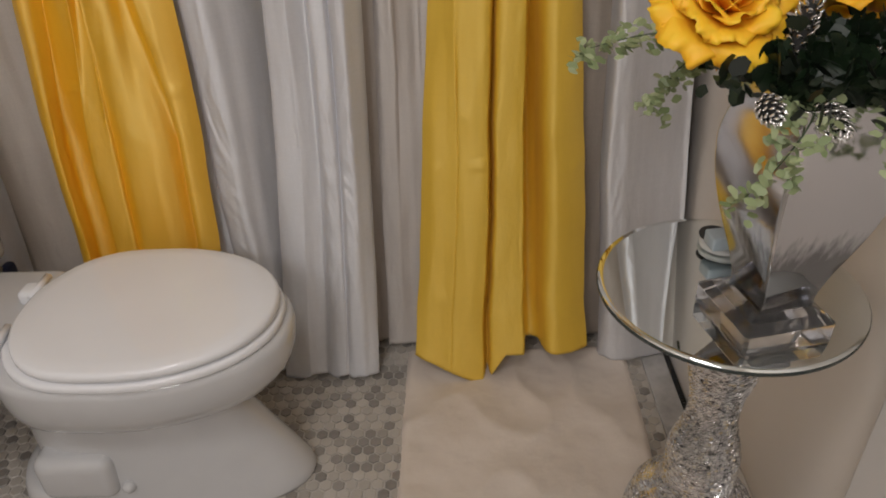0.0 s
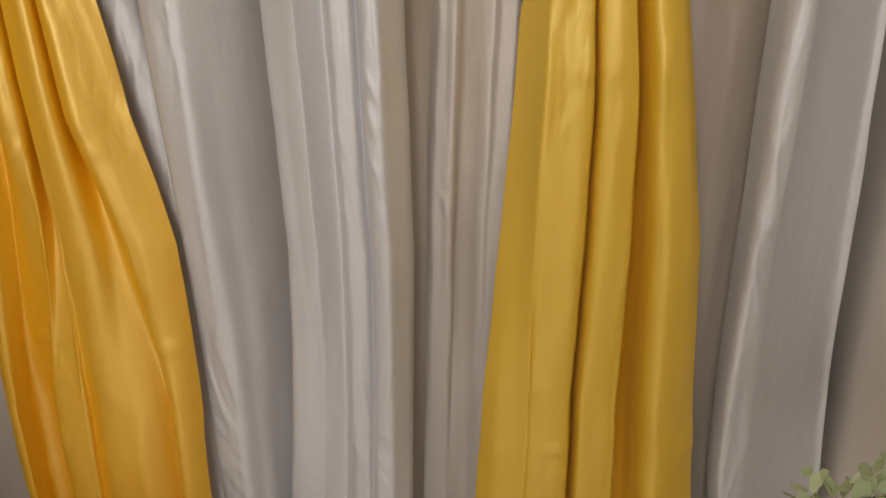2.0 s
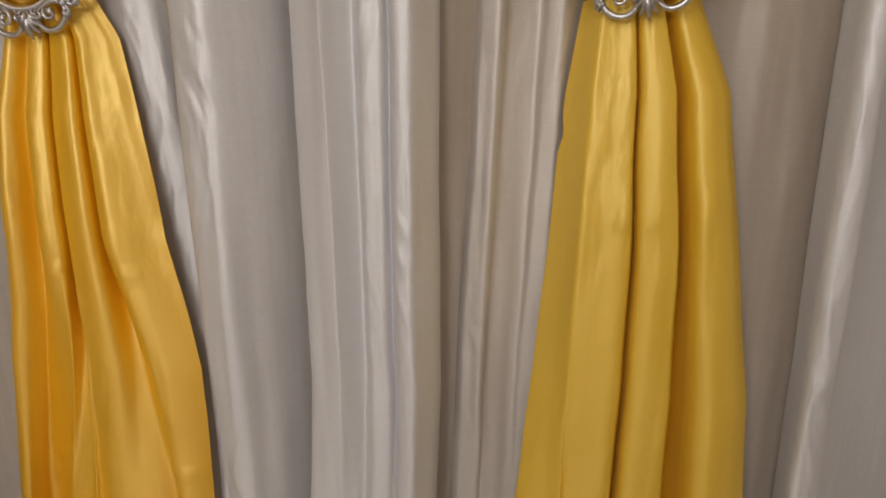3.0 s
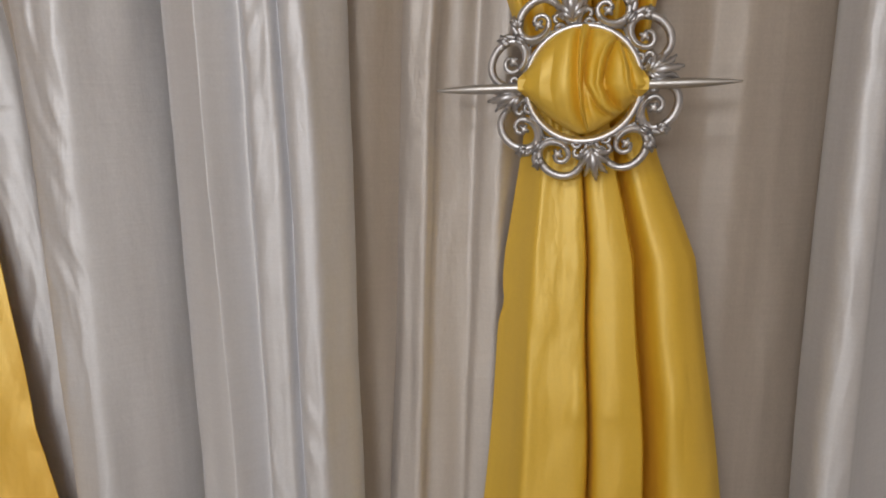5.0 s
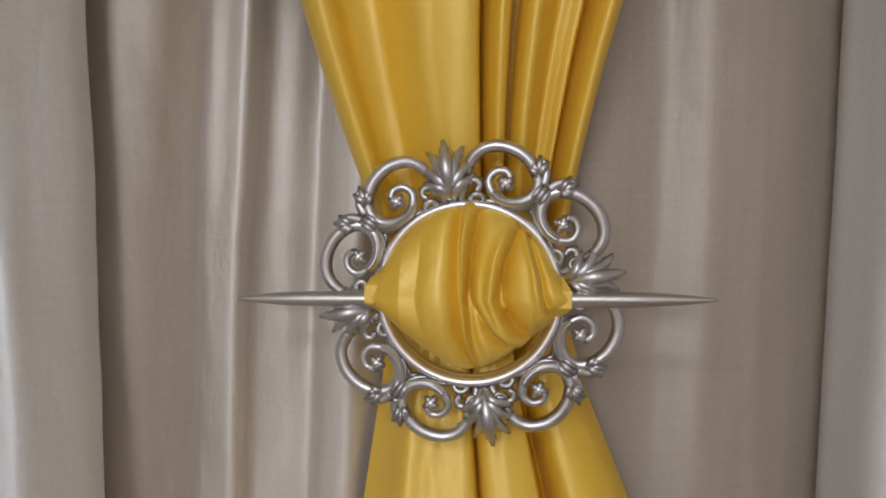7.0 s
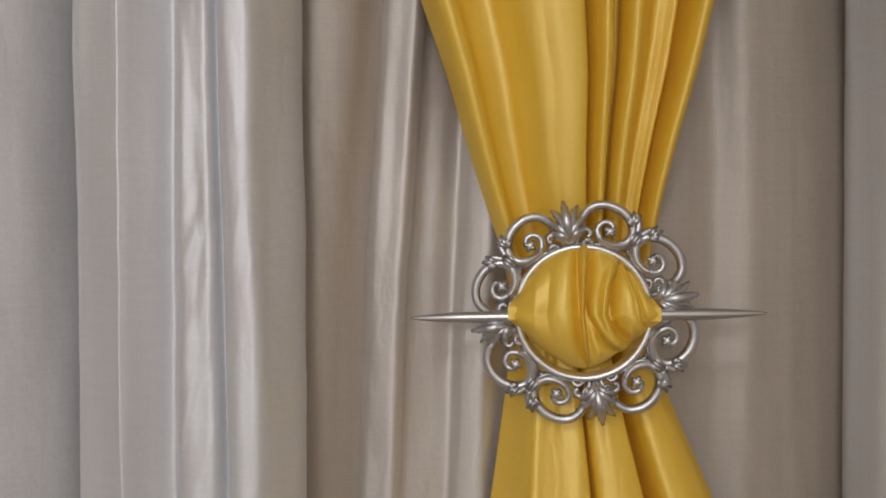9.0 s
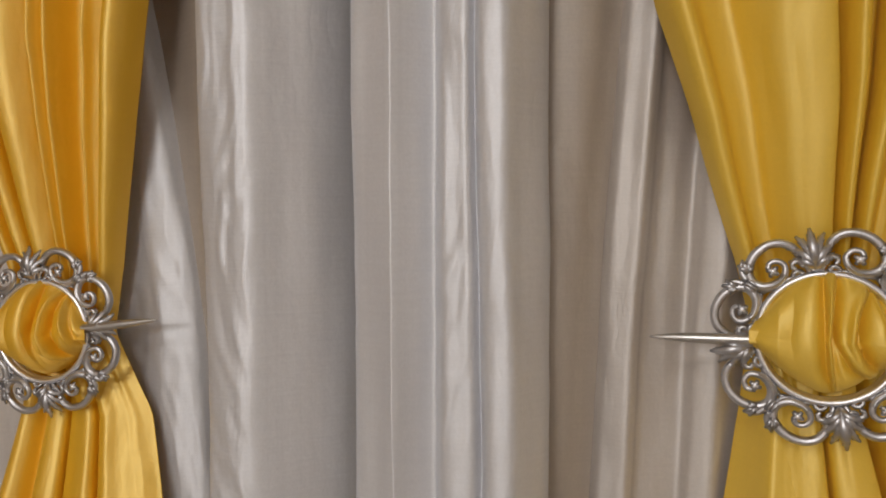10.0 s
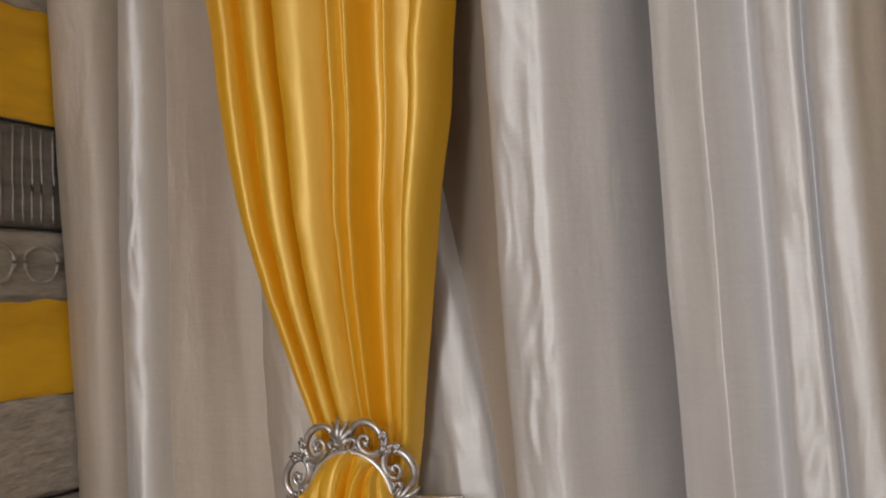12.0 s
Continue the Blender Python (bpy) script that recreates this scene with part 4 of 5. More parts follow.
def side_table():
    ob = thing("side_table", "round mirror-topped side table on a silver sequinned pedestal", "side table", "", SET)
    bm = bmesh.new()
    lathe(bm, [(TR - 0.012, TZ - 0.007), (TR - 0.003, TZ - 0.007), (TR - 0.001, TZ - 0.005), (TR - 0.001, TZ - 0.0007), (TR - 0.0085, TZ - 0.0001), (TR - 0.0090, TZ)], 96, (TX, TY))
    part("tabletop", bm, MIRROR, ob, "round bevelled mirror glass")
    bm = bmesh.new()
    lathe(bm, [(TR - 0.004, TZ - 0.0074), (TR - 0.0002, TZ - 0.0070), (TR + 0.0004, TZ - 0.0045), (TR + 0.0002, TZ - 0.0022), (TR - 0.0008, TZ - 0.0018), (TR - 0.004, TZ - 0.0050)], 96, (TX, TY))
    part("rim", bm, GLASS_EDGE, ob, "thin dark green glass edge")

    def radius(z):
        return float(np.interp(z, (FOOT, -0.06, 0.05, 0.15, 0.19, 0.205, 0.222, 0.245, 0.275, 0.30, 0.325, 0.35, 0.375, 0.40, 0.43, 0.46, 0.53, 0.61), (0.125, 0.125, 0.116, 0.104, 0.094, 0.084, 0.062, 0.053, 0.053, 0.053, 0.050, 0.042, 0.036, 0.034, 0.037, 0.043, 0.060, 0.078)))

    bm = bmesh.new()
    lathe(bm, [(radius(z) - 0.0015, z) for z in np.linspace(FOOT, 0.611, 70)], 48, (TX + 0.02, TY))
    part("pedestal", bm, CHROME, ob)
    # overlapping metal sequins in leaning rows
    rng = random.Random(4)
    verts, faces = [], []
    z = FOOT + 0.004
    row = 0
    while z < 0.607:
        r = radius(z)
        count = max(10, int(2 * math.pi * r / 0.0050))
        for k in range(count):
            a = 2 * math.pi * (k + 0.5 * (row % 2)) / count + z * 5.0
            rr = r + 0.0008 + rng.uniform(-0.0006, 0.0010)
            nrm = Vector((math.cos(a), math.sin(a), (radius(z - 0.004) - radius(z + 0.004)) / 0.008)).normalized()
            tan = Vector((-math.sin(a), math.cos(a), 0))
            upv = nrm.cross(tan)
            tilt = Euler((rng.uniform(-0.08, 0.08), rng.uniform(-0.08, 0.08), rng.uniform(-0.1, 0.1) + 0.35)).to_matrix()
            c = Vector((TX + 0.02 + rr * math.cos(a), TY + rr * math.sin(a), z))
            w, h = 0.0027, 0.0011
            m = len(verts)
            for du, dv, dn in ((-w, -h, 0), (w, -h, 0), (w, h, 0.0), (-w, h, 0.0), (-w * 0.8, -h * 0.7, 0.0009), (w * 0.8, -h * 0.7, 0.0009), (w * 0.8, h * 0.7, 0.0009), (-w * 0.8, h * 0.7, 0.0009)):
                v = tilt @ Vector((du, dv, dn))
                verts.append(c + tan * v.x + upv * v.y + nrm * v.z)
            faces += [(m + 4, m + 5, m + 6, m + 7), (m, m + 1, m + 5, m + 4), (m + 1, m + 2, m + 6, m + 5), (m + 2, m + 3, m + 7, m + 6), (m + 3, m, m + 4, m + 7)]
        z += 0.0030
        row += 1
    me = bpy.data.meshes.new("sequin")
    me.from_pydata(verts, [], faces)
    me.materials.append(SEQUIN)
    sq = new("sequin_cover", me)
    sq.parent = ob
    tagged(sq, "silver sequins in leaning rows", "", "", "stuff")
    return ob


side_table()

# ---- vase ----
VX, VY = 0.384, 0.782


def square_ring(half, z, corner=0.2, n=8, turn=12.0):
    """A square outline with rounded corners, a few points each."""
    r = half * corner
    pts = []
    for q in range(4):
        cx, cy = ((1, 1), (-1, 1), (-1, -1), (1, -1))[q]
        for k in range(n):
            a = math.radians(90 * q + 90 * k / (n - 1))
            pts.append((cx * (half - r) + r * math.cos(a), cy * (half - r) + r * math.sin(a)))
    t = math.radians(turn)
    return [(VX + x * math.cos(t) - y * math.sin(t), VY + x * math.sin(t) + y * math.cos(t), z) for x, y in pts]


def vase():
    ob = thing("vase", "square silver mirrored vase on a clear crystal block foot", "vase", "", SET)
    bm = bmesh.new()
    prof = [(0.664, 0.034), (0.68, 0.0345), (0.71, 0.041), (0.74, 0.0495), (0.77, 0.0575), (0.80, 0.0635), (0.83, 0.0670), (0.855, 0.0675), (0.875, 0.0645), (0.892, 0.0605), (0.905, 0.0605), (0.918, 0.0640), (0.926, 0.0670)]
    fine = smooth_path([(z, h) for z, h in prof], 4)
    rings = [square_ring(h, z, 0.08) for z, h in fine]
    rings += [square_ring(h - 0.004, z, 0.08) for z, h in reversed(fine[3:])]
    grid(bm, rings, close_u=True, cap=True)
    part("body", bm, SMOKED, ob, "silver mirrored glass")
    # faceted crystal foot
    bm = bmesh.new()
    prof = [(0.6225, 0.0560), (0.625, 0.0575), (0.650, 0.0575), (0.6600, 0.0470), (0.6645, 0.0360)]
    rows = []
    turn = math.radians(12)
    for z, h in prof:
        c = h * 0.07
        o = [(h, -h + c), (h, h - c), (h - c, h), (-h + c, h), (-h, h - c), (-h, -h + c), (-h + c, -h), (h - c, -h)]
        rows.append([(VX - 0.004 + x * math.cos(turn) - y * math.sin(turn), VY + x * math.sin(turn) + y * math.cos(turn), z) for x, y in o])
    grid(bm, rows, close_u=True, cap=True)
    part("foot", bm, GLASS, ob, "clear faceted crystal block", smooth=False)
    return ob


vase()


# ---- flowers ----
def petal_stuff():
    n = Nodes("yellow_silk_petal")
    f = n.noise(70.0, 3, 0.5, (1, 1, 0.25))
    tc = n.t.nodes.new("ShaderNodeTexCoord")
    sep = n.t.nodes.new("ShaderNodeSeparateXYZ")
    n.link(tc.outputs["Object"], sep.inputs[0])
    tip = n.t.nodes.new("ShaderNodeMapRange")
    tip.inputs["From Min"].default_value, tip.inputs["From Max"].default_value = 0.006, 0.040
    n.link(sep.outputs["Z"], tip.inputs["Value"])
    c = n.mix(tip.outputs["Result"], (0.93, 0.33, 0.003), (1.0, 0.66, 0.035))
    c = n.mix(span(n, f, 0.0, 0.35), c, (0.95, 0.48, 0.008))
    m = n.base(c, 0.55, 0.0, n.bump(f, 0.2, 0.0008))
    n.b.inputs["Subsurface Weight"].default_value = 0.15
    n.b.inputs["Subsurface Radius"].default_value = (0.006, 0.003, 0.001)
    return m


def leaf_stuff(name, a, b):
    n = Nodes(name)
    info = n.t.nodes.new("ShaderNodeNewGeometry")
    c = n.ramp(info.outputs["Random Per Island"], [(0.0, a), (1.0, b)])
    return n.base(c, 0.45, 0.0, n.bump(n.noise(160.0, 3), 0.2, 0.0006))


PETAL = petal_stuff()
FERN = leaf_stuff("pale_fern_leaf", (0.20, 0.26, 0.115), (0.42, 0.47, 0.27))
# near-black green: the shade inside the bouquet is put into the leaf colour
SHADE_LEAF = leaf_stuff("shaded_green_leaf", (0.003, 0.007, 0.003), (0.013, 0.030, 0.011))
STEM = painted("green_stem_plastic", (0.035, 0.06, 0.02), 0.5)


def petal_bm(length, width, cup, curl, seed):
    bm = bmesh.new()
    rows = []
    nv, nu = 13, 17
    for j in range(nv):
        t = j / (nv - 1)
        w = width * (0.22 + 0.78 * math.sin(math.pi * min(0.5, t * 0.62)) ** 0.8) * (1 - 0.28 * max(0, t - 0.75) / 0.25)
        row = []
        for i in range(nu):
            s = i / (nu - 1) * 2 - 1
            ruffle = 0.0085 * t * t * noise.noise((s * 1.7 + seed, t * 1.5, seed)) + 0.0035 * t ** 3 * noise.noise((s * 5 + seed, t * 2, seed + 3))
            x = s * w
            out = cup * math.sin(t * math.pi * 0.5) + curl * max(0, t - 0.6) ** 2 * 6 - 0.35 * w * s * s * (1 - 0.6 * t)
            z = length * t * (1 - 0.26 * t * s * s) - curl * 1.2 * max(0, t - 0.7) ** 2 * 4
            row.append((x, -out - ruffle, z + ruffle + 0.0045 * t ** 4 * math.exp(-(s / 0.22) ** 2)))
        rows.append(row)
    return grid(bm, rows)


def rose(at, label):
    ob = thing("rose", label, "flower", "yellow roses in the vase", at)
    rng = random.Random(8)
    layers = [(3, 0.030, 0.012, 0.003, 0.0, 0.004), (4, 0.034, 0.018, 0.007, 0.002, 0.007), (5, 0.038, 0.022, 0.014, 0.006, 0.010), (6, 0.041, 0.029, 0.024, 0.013, 0.012), (7, 0.042, 0.032, 0.036, 0.022, 0.013)]
    for li, (count, length, width, cup, curl, base) in enumerate(layers):
        for k in range(count):
            a = 360 * k / count + li * 37 + rng.uniform(-12, 12)
            bm = petal_bm(length * rng.uniform(0.92, 1.08), width, cup, curl, rng.uniform(0, 50))
            p = part("petal", bm, PETAL, ob)
            s = p.modifiers.new("thickness", "SOLIDIFY")
            s.thickness = 0.0005
            p.matrix_basis = pose(0, 0, -0.004 * li, 0, 0, a) @ pose(0, -base * 0.4, 0, rng.uniform(-6, 6) + 5 * li, 0, 0)
    bm = bmesh.new()
    lathe(bm, [(0.002, -0.04), (0.004, -0.035), (0.009, -0.024), (0.012, -0.016), (0.006, -0.012)], 12)
    part("calyx", bm, STEM, ob)
    bm = bmesh.new()
    tube(bm, smooth_path([(0, 0, -0.035), (0.004, 0, -0.07), (0.006, 0, -0.12)], 4), 0.0022, 7)
    part("stem", bm, STEM, ob)
    return ob


rose(pose(0.268, 0.774, 1.006, 40, -10, 10), "large open yellow silk rose leaning over the vase rim")
rose(pose(0.322, 0.865, 1.016, 8, -16, 70), "open yellow silk rose standing behind the others")
rose(pose(0.432, 0.790, 1.005, 22, 12, 140), "open yellow silk rose beside a beaded silver spray")
rose(pose(0.405, 0.880, 1.010, -12, 10, 215), "yellow silk rose at the back of the bouquet")


def leaflet(verts, faces, c, d, n, size, rng):
    """A small fan-shaped leaflet at c pointing along d."""
    side = d.cross(n).normalized()
    m = len(verts)
    verts.append(c)
    for k in range(6):
        a = math.radians(-62 + 124 * k / 5)
        r = size * (1.0 + 0.12 * rng.uniform(-1, 1)) * (0.82 if k in (0, 5) else 1.0)
        verts.append(c + d * (r * math.cos(a)) + side * (r * math.sin(a)) + n * (size * 0.22 * math.cos(a * 1.3)))
    for k in range(5):
        faces.append((m, m + 1 + k, m + 2 + k))


def sprig(name, pts, label, material, size, step, seed, droop=0.3, at=None):
    ob = thing(name, label, "fern sprig", "greenery in the vase", at)
    rng = random.Random(seed)
    line = smooth_path(pts, 26)
    bm = bmesh.new()
    tube(bm, line, lambda t: 0.0013 * (1 - 0.6 * t), 6)
    part("stalk", bm, STEM, ob)
    verts, faces = [], []
    total = 0.0
    for i in range(3, len(line) - 1):
        p, q = Vector(line[i]), Vector(line[i + 1])
        total += (q - p).length
        if total < step and i < len(line) - 2:
            continue
        total = 0.0
        d = (q - p).normalized()
        for s in (-1, 1):
            side = d.cross(Vector((rng.uniform(-0.5, 0.5), rng.uniform(-0.5, 0.5), 1))).normalized() * s
            dd = (side + d * 0.5 + Vector((0, 0, -droop * rng.random()))).normalized()
            reach = rng.uniform(0.1, 1.1) * size
            for rep in range(3):
                c = p + dd * (reach + rep * size * 0.9)
                nn = Vector((rng.uniform(-0.6, 0.6), rng.uniform(-0.9, 0.1), rng.uniform(0.2, 1))).normalized()
                e = (dd + Vector((rng.uniform(-0.5, 0.5), rng.uniform(-0.5, 0.5), rng.uniform(-0.5, 0.5)))).normalized()
                leaflet(verts, faces, c, e, nn, size * rng.uniform(0.75, 1.25), rng)
    me = bpy.data.meshes.new("leaflets")
    me.from_pydata(verts, [], faces)
    me.materials.append(material)
    for p in me.polygons:
        p.use_smooth = True
    lv = new("leaf_spray", me)
    lv.parent = ob
    tagged(lv, "small fan-shaped leaflets", "", "", "stuff")
    return ob


sprig("fern_sprig", [(0.345, 0.815, 0.91), (0.29, 0.83, 0.955), (0.225, 0.85, 0.957), (0.152, 0.86, 0.938)], "pale green maidenhair sprig arching out of the vase", FERN, 0.0092, 0.0065, 1)
sprig("fern_sprig", [(0.345, 0.825, 0.91), (0.30, 0.85, 0.935), (0.262, 0.862, 0.915), (0.240, 0.864, 0.870)], "pale green maidenhair sprig drooping over the vase side", FERN, 0.0092, 0.0055, 2, 0.8)
sprig("fern_sprig", [(0.345, 0.760, 0.915), (0.34, 0.705, 0.925), (0.315, 0.690, 0.885), (0.292, 0.700, 0.842)], "pale green maidenhair sprig hanging before the mirrored face", FERN, 0.0090, 0.0055, 3, 0.6, SET)
sprig("fern_sprig", [(0.40, 0.755, 0.92), (0.405, 0.70, 0.93), (0.415, 0.685, 0.90), (0.425, 0.68, 0.875)], "green sprig hanging over the front of the vase", FERN, 0.0082, 0.007, 4, 0.6, SET)
sprig("fern_sprig", [(0.42, 0.78, 0.92), (0.455, 0.73, 0.945), (0.47, 0.70, 0.92), (0.475, 0.69, 0.89)], "green sprig at the corner of the vase", FERN, 0.0088, 0.0055, 6, 0.6, SET)


def foliage(centre, spread, count, size, seed):
    ob = thing("leaf_filler", "dense dark green artificial leaves, shade in their colour, filling the vase mouth", "foliage", "greenery in the vase", SET)
    rng = random.Random(seed)
    verts, faces = [], []
    for k in range(count):
        c = Vector((centre[0] + rng.gauss(0, spread[0]), centre[1] + rng.gauss(0, spread[1]), centre[2] + rng.gauss(0, spread[2])))
        if c.z > 0.948 and (c - Vector((0.268, 0.774, 0.99))).length < 0.068:
            continue
        d = (c - Vector((VX, VY, 0.88))).normalized()
        d = (d + Vector((rng.uniform(-0.6, 0.6), rng.uniform(-0.6, 0.6), rng.uniform(-0.6, 0.4)))).normalized()
        n = Vector((rng.uniform(-1, 1), rng.uniform(-1, 1), rng.uniform(0, 1))).normalized()
        leaflet(verts, faces, c, d, n, size * rng.uniform(0.7, 1.4), rng)
    me = bpy.data.meshes.new("leaves")
    me.from_pydata(verts, [], faces)
    me.materials.append(SHADE_LEAF)
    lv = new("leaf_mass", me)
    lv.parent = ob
    tagged(lv, "dark green leaves with shade in their colour", "", "", "stuff")
    # added round core that fills the vase mouth with the same shade colour
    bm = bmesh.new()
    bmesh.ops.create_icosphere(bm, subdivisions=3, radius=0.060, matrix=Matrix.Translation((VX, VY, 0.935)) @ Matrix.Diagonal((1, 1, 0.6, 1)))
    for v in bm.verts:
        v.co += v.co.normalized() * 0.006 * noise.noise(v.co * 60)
    part("shade_core", bm, SHADE_LEAF, ob)
    return ob


foliage((VX, VY, 0.944), (0.044, 0.040, 0.014), 900, 0.013, 12)


def cone(at, length, wide, label, name="pine_cone"):
    """A silver cone of overlapping bead-tipped scales."""
    ob = thing(name, label, "ornament", "silver ornaments in the vase", SET @ at)
    bm = bmesh.new()
    lathe(bm, [(0.001, 0.0), (wide * 0.55, length * 0.15), (wide * 0.62, length * 0.45), (wide * 0.3, length * 0.85), (0.001, length)], 14)
    part("core", bm, RUBBER, ob)
    k, z = 0, length * 0.05
    while z < length:
        t = z / length
        r = wide * (math.sin(math.pi * min(1.0, 0.18 + 0.82 * t)) ** 0.6 + 0.12)
        a = k * 2.39996
        s = new("scale", SCALE)
        s.parent = ob
        s.matrix_basis = Matrix.Translation((r * 0.75 * math.cos(a), r * 0.75 * math.sin(a), z)) @ Euler((0, radians(62 - 45 * t), a)).to_matrix().to_4x4() @ Matrix.Scale(wide / 0.016, 4)
        k += 1
        z += length / (52 * max(1.0, length / 0.06))
    return ob


bm = bmesh.new()
bmesh.ops.create_uvsphere(bm, u_segments=8, v_segments=6, radius=0.0036, matrix=Matrix.Diagonal((0.55, 1.2, 1.7, 1)))
SCALE = mesh_from("scale", bm, CHROME)
cone(pose(0.308, 0.735, 0.925, 100, 20, 0), 0.034, 0.013, "silver beaded cone resting at the vase rim")
cone(pose(0.352, 0.725, 0.925, 118, -12, 20), 0.040, 0.015, "silver beaded cone hanging over the vase front")
cone(pose(0.338, 0.770, 0.925, 4, 3, 0), 0.125, 0.012, "tall silver beaded spike standing among the roses", "beaded_spike")
cone(pose(0.405, 0.765, 0.935, 30, 10, 0), 0.036, 0.012, "small silver beaded cone among dark leaves")

# ---- small appliance lying on the mirror top behind the vase ----
gadget = thing("plug_adapter", "pale grey plastic adapter with a dark round opening", "adapter", "", SET @ pose(0.388, 0.952, TZ + 0.0005))
PALEP = painted("pale_grey_plastic", (0.50, 0.50, 0.48), 0.35, 0.04)
BLUEP = painted("blue_grey_plastic", (0.36, 0.42, 0.46), 0.4, 0.04)
bm = bmesh.new()
lathe(bm, [(0.028, 0.0), (0.033, 0.001), (0.034, 0.004), (0.032, 0.009), (0.024, 0.0125), (0.010, 0.0135)], 40)
part("dish", bm, PALEP, gadget)
bm = bmesh.new()
tube(bm, [(-0.012 + 0.0165 * math.cos(q), 0.004 + 0.0165 * math.sin(q), 0.0150) for q in np.linspace(-0.3, 3.9, 30)], 0.0050, 10, 0.7)
part("opening", bm, RUBBER, gadget, "dark round opening")
block = part("block", one_box((-0.034, -0.036, 0.0135), (0.040, -0.006, 0.034), 0.003), BLUEP, gadget, "blue-grey plastic block")
block.rotation_euler = (0, 0, radians(8))
stub = part("stub", one_box((0.006, -0.056, 0.0), (0.036, -0.038, 0.020), 0.003), PALEP, gadget)
bm = bmesh.new()
bmesh.ops.create_uvsphere(bm, u_segments=12, v_segments=8, radius=0.003, matrix=Matrix.Translation((0.010, -0.0565, 0.010)) @ Matrix.Diagonal((0.8, 0.5, 1.4, 1)))
part("socket_hole", bm, RUBBER, stub, "small dark hole")

# ---- canvas on the left wall ----
CX = XL + 0.022


def thick_paint(name, a, b, scale, strength, rough=0.5, metal=0.0):
    n = Nodes(name)
    f = n.noise(scale, 6, 0.62, (1, 0.6, 2.2))
    g = n.noise(scale * 7, 4)
    c = n.ramp(f, [(0.30, a), (0.62, b)])
    nm = n.bump(f, strength, 0.006)
    nm = n.bump(g, strength * 0.6, 0.0015, nm)
    return n.base(c, rough, metal, nm)


PYEL = thick_paint("yellow_impasto", (0.62, 0.32, 0.010), (0.82, 0.46, 0.012), 9, 0.6, 0.42)
PSIL = thick_paint("silver_impasto", (0.22, 0.20, 0.18), (0.42, 0.39, 0.35), 22, 0.8, 0.38, 0.3)
PGRA = thick_paint("glitter_plaster", (0.32, 0.285, 0.25), (0.56, 0.51, 0.45), 60, 1.0, 0.35, 0.2)
PGREY = thick_paint("grey_ribbed_paint", (0.11, 0.10, 0.095), (0.24, 0.225, 0.21), 16, 0.5, 0.36, 0.3)
PBLK = painted("black_line_paint", (0.012, 0.011, 0.010), 0.4)
art = thing("wall_canvas", "textured abstract canvas with yellow, silver and grey bands", "painting")
part("stretcher", one_box((XL, 0.62, 1.02), (CX, 1.50, 2.22), 0.003), PSIL, art)


def band(z0, z1, material, rough, seed, name):
    """A slab of thick paint with an uneven edge and surface."""
    bm = bmesh.new()
    rows = []
    for j in range(25):
        t = j / 24
        row = []
        for i in range(90):
            y = 0.625 + i / 89 * 0.87
            z = z0 + (z1 - z0) * t + (0.006 * noise.noise((y * 25, seed, t)) * (1 if j in (0, 24) else 0))
            e = 0.0008 if j in (0, 24) or i in (0, 89) else 0.003
            row.append((CX + e + rough * noise.noise((y * 40, z * 60, seed)), y, z))
        rows.append(row)
    return part(name, grid(bm, rows), material, art)


band(2.045, 2.21, PGRA, 0.0015, 1.0, "plaster_band")
band(1.884, 2.043, PYEL, 0.0008, 2.0, "yellow_band")
band(1.507, 1.636, PYEL, 0.0008, 3.0, "yellow_band")
band(1.374, 1.505, PGRA, 0.0015, 4.0, "plaster_band")
band(1.04, 1.366, PSIL, 0.0008, 5.0, "silver_band")
band(1.640, 1.733, PSIL, 0.0008, 6.0, "silver_band")
band(1.738, 1.878, PGREY, 0.0004, 7.0, "grey_band")
for k in range(62):
    y = 0.63 + k * 0.014 + random.uniform(-0.002, 0.002)
    bm = bmesh.new()
    tube(bm, smooth_path([(CX + 0.0035, y, 1.741), (CX + 0.004, y + random.uniform(-0.002, 0.002), 1.80), (CX + 0.0035, y, 1.875)], 4), 0.0024, 6)
    part("rib", bm, PGREY, art)
for z, tilt in ((1.881, 0.0), (1.735, 0.0), (1.370, 0.0)):
    bm = bmesh.new()
    tube(bm, [(CX + 0.0035, 0.625 + k * 0.05, z + random.uniform(-0.0015, 0.0015)) for k in range(18)], 0.0022, 6)
    part("black_line", bm, PBLK, art)


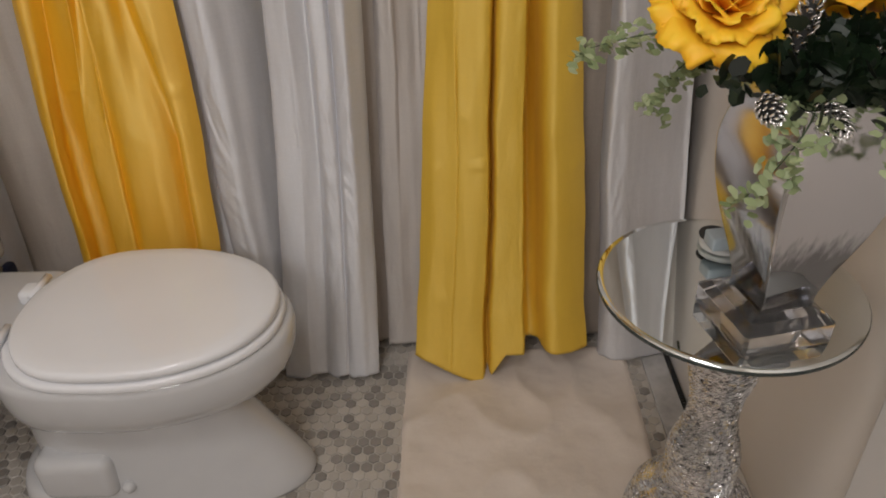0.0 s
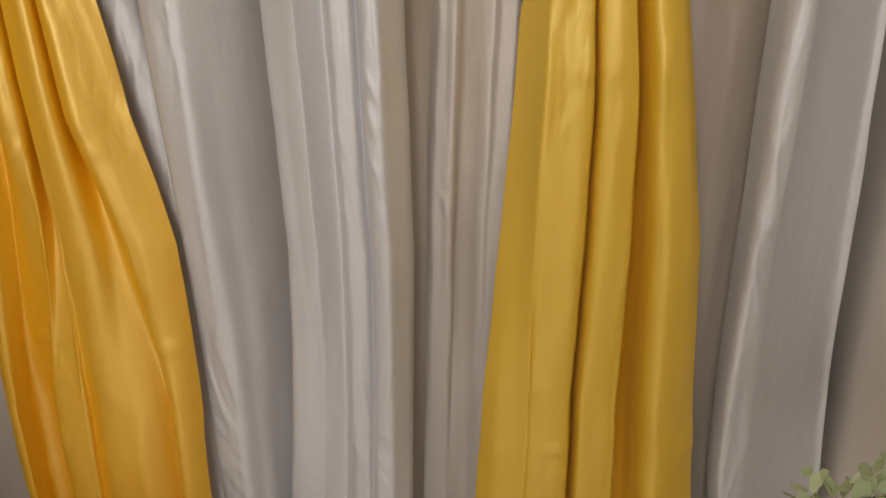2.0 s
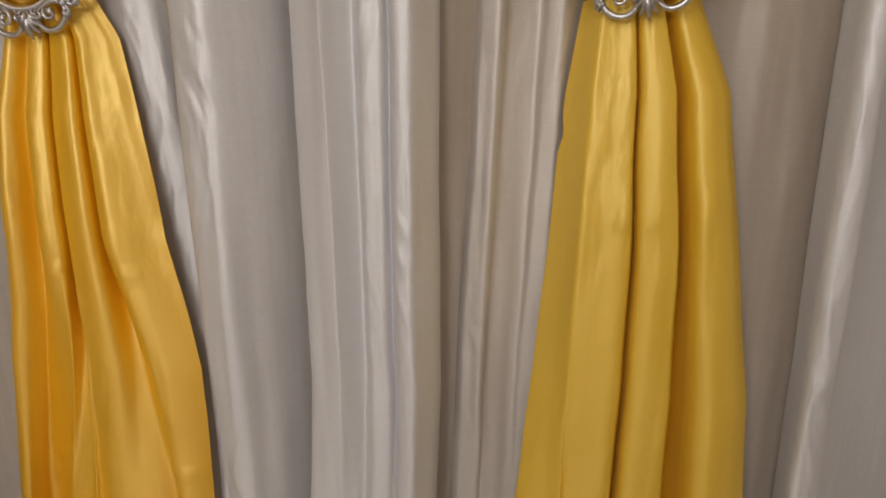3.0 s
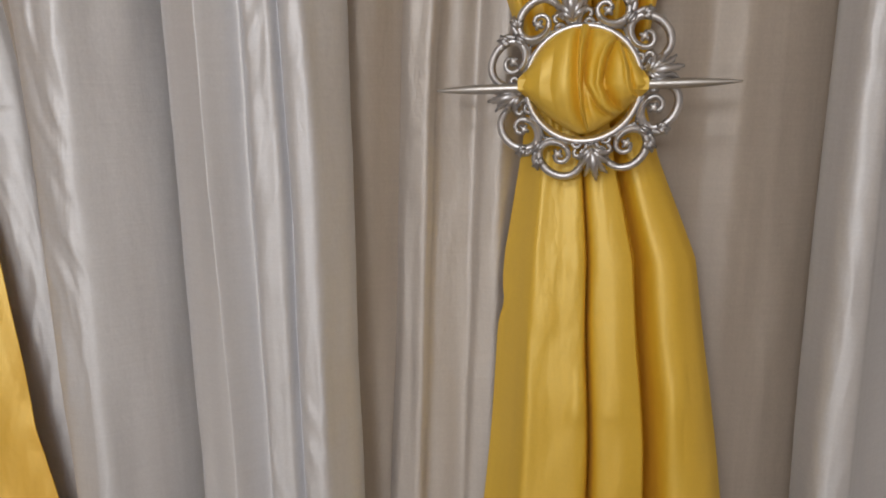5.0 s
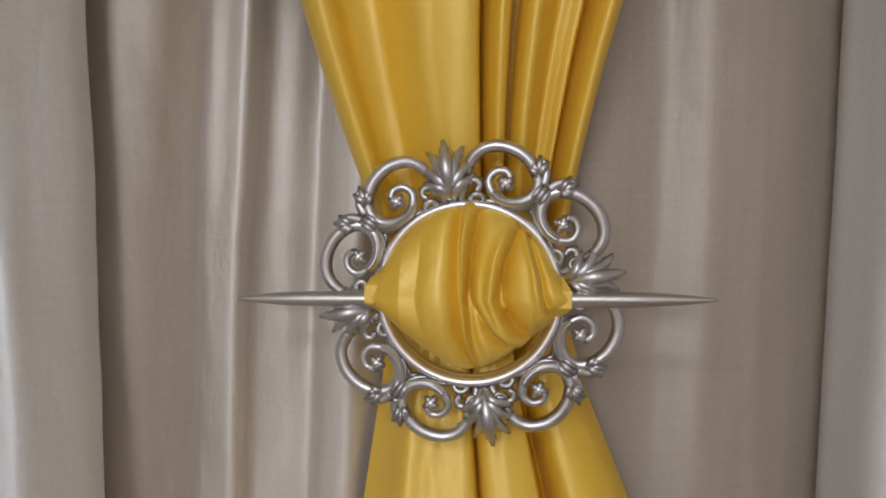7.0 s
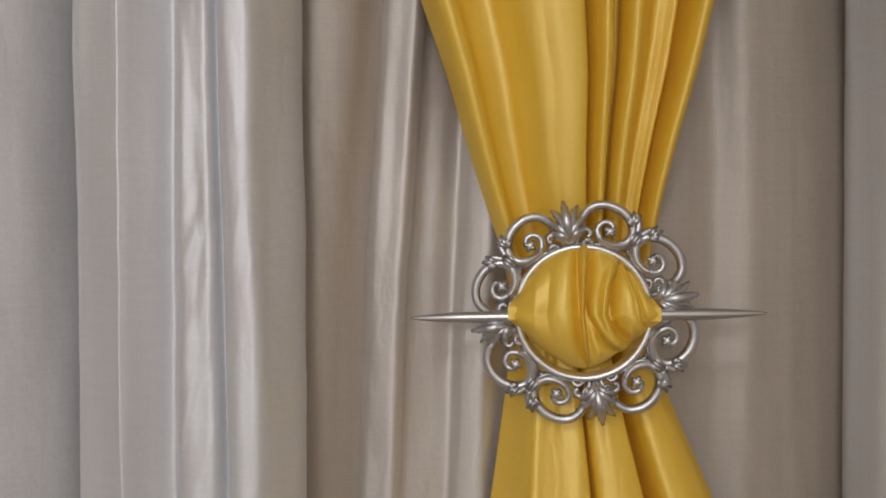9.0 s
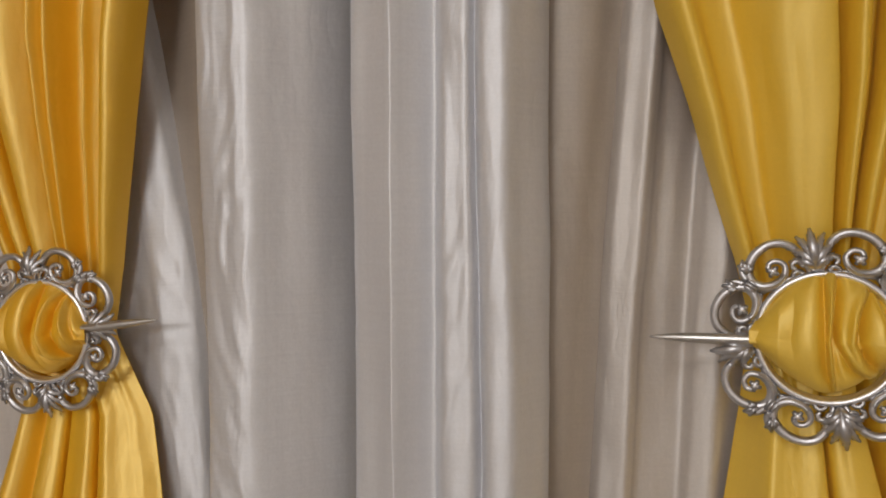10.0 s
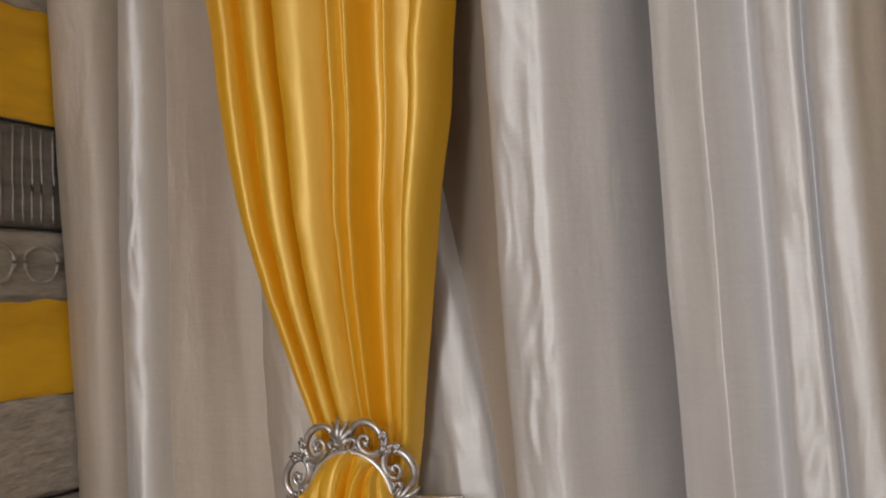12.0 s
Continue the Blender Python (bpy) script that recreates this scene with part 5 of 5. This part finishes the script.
def paint_ring(y, z, r, w):
    bm = bmesh.new()
    pts = [(CX + 0.004, y + r * math.cos(a) * (1 + 0.06 * math.sin(3 * a)), z + r * 1.05 * math.sin(a)) for a in np.linspace(0, 2 * math.pi, 41)]
    tube(bm, pts, lambda t: w * (1 + 0.25 * math.sin(t * 40)), 7)
    part("paint_ring", bm, PSIL, art)


for k in range(11):
    paint_ring(1.412 - k * 0.062, 1.687, 0.024, 0.0030)
for k in range(9):
    paint_ring(1.425 - k * 0.085, 1.318, 0.030, 0.0042)
    paint_ring(1.425 - k * 0.085, 1.225, 0.034, 0.0042)

# ---- floor tiles ----
PITCH = 0.0262


def hex_points(r, z):
    return [(r * math.cos(math.radians(60 * k + 30)), r * math.sin(math.radians(60 * k + 30)), z) for k in range(6)]


R = PITCH / math.sqrt(3) * 0.86
bm = bmesh.new()
grid(bm, [hex_points(R, -0.0015), hex_points(R, 0.0008), hex_points(R - 0.0012, 0.0018)], close_u=True, cap=True)
TILE = mesh_from("tile", bm, HEXM, False)
verts, faces = [], []
rng = random.Random(2)
j = 0
y = YF + 0.02
while y < YB - 0.01:
    x = XL + 0.02 + (PITCH / 2 if j % 2 else 0)
    while x < 0.440:
        near_piece = -0.41 < x < -0.115 and 1.02 < y < 1.52
        if near_piece:
            t = new("tile", TILE)
            t.parent = floor
            t.matrix_basis = pose(x, y, rng.uniform(-0.0002, 0.0002), rng.uniform(-0.5, 0.5), rng.uniform(-0.5, 0.5), 0)
        else:
            m = len(verts)
            dz = rng.uniform(-0.0002, 0.0002)
            for r, z in ((R, -0.0015), (R, 0.0008), (R - 0.0012, 0.0018)):
                verts += [(x + px, y + py, z + dz) for px, py, pz in hex_points(r, z)]
            faces.append(tuple(range(m + 12, m + 18)))
            for a in (0, 6):
                faces += [(m + a + k, m + a + (k + 1) % 6, m + a + 6 + (k + 1) % 6, m + a + 6 + k) for k in range(6)]
        x += PITCH
    y += PITCH * math.sqrt(3) / 2
    j += 1
me = bpy.data.meshes.new("tiles")
me.from_pydata(verts, [], faces)
me.materials.append(HEXM)
rest = new("tile_field", me)
rest.parent = floor
tagged(rest, "small grey marble hexagon tiles", "", "", "stuff")
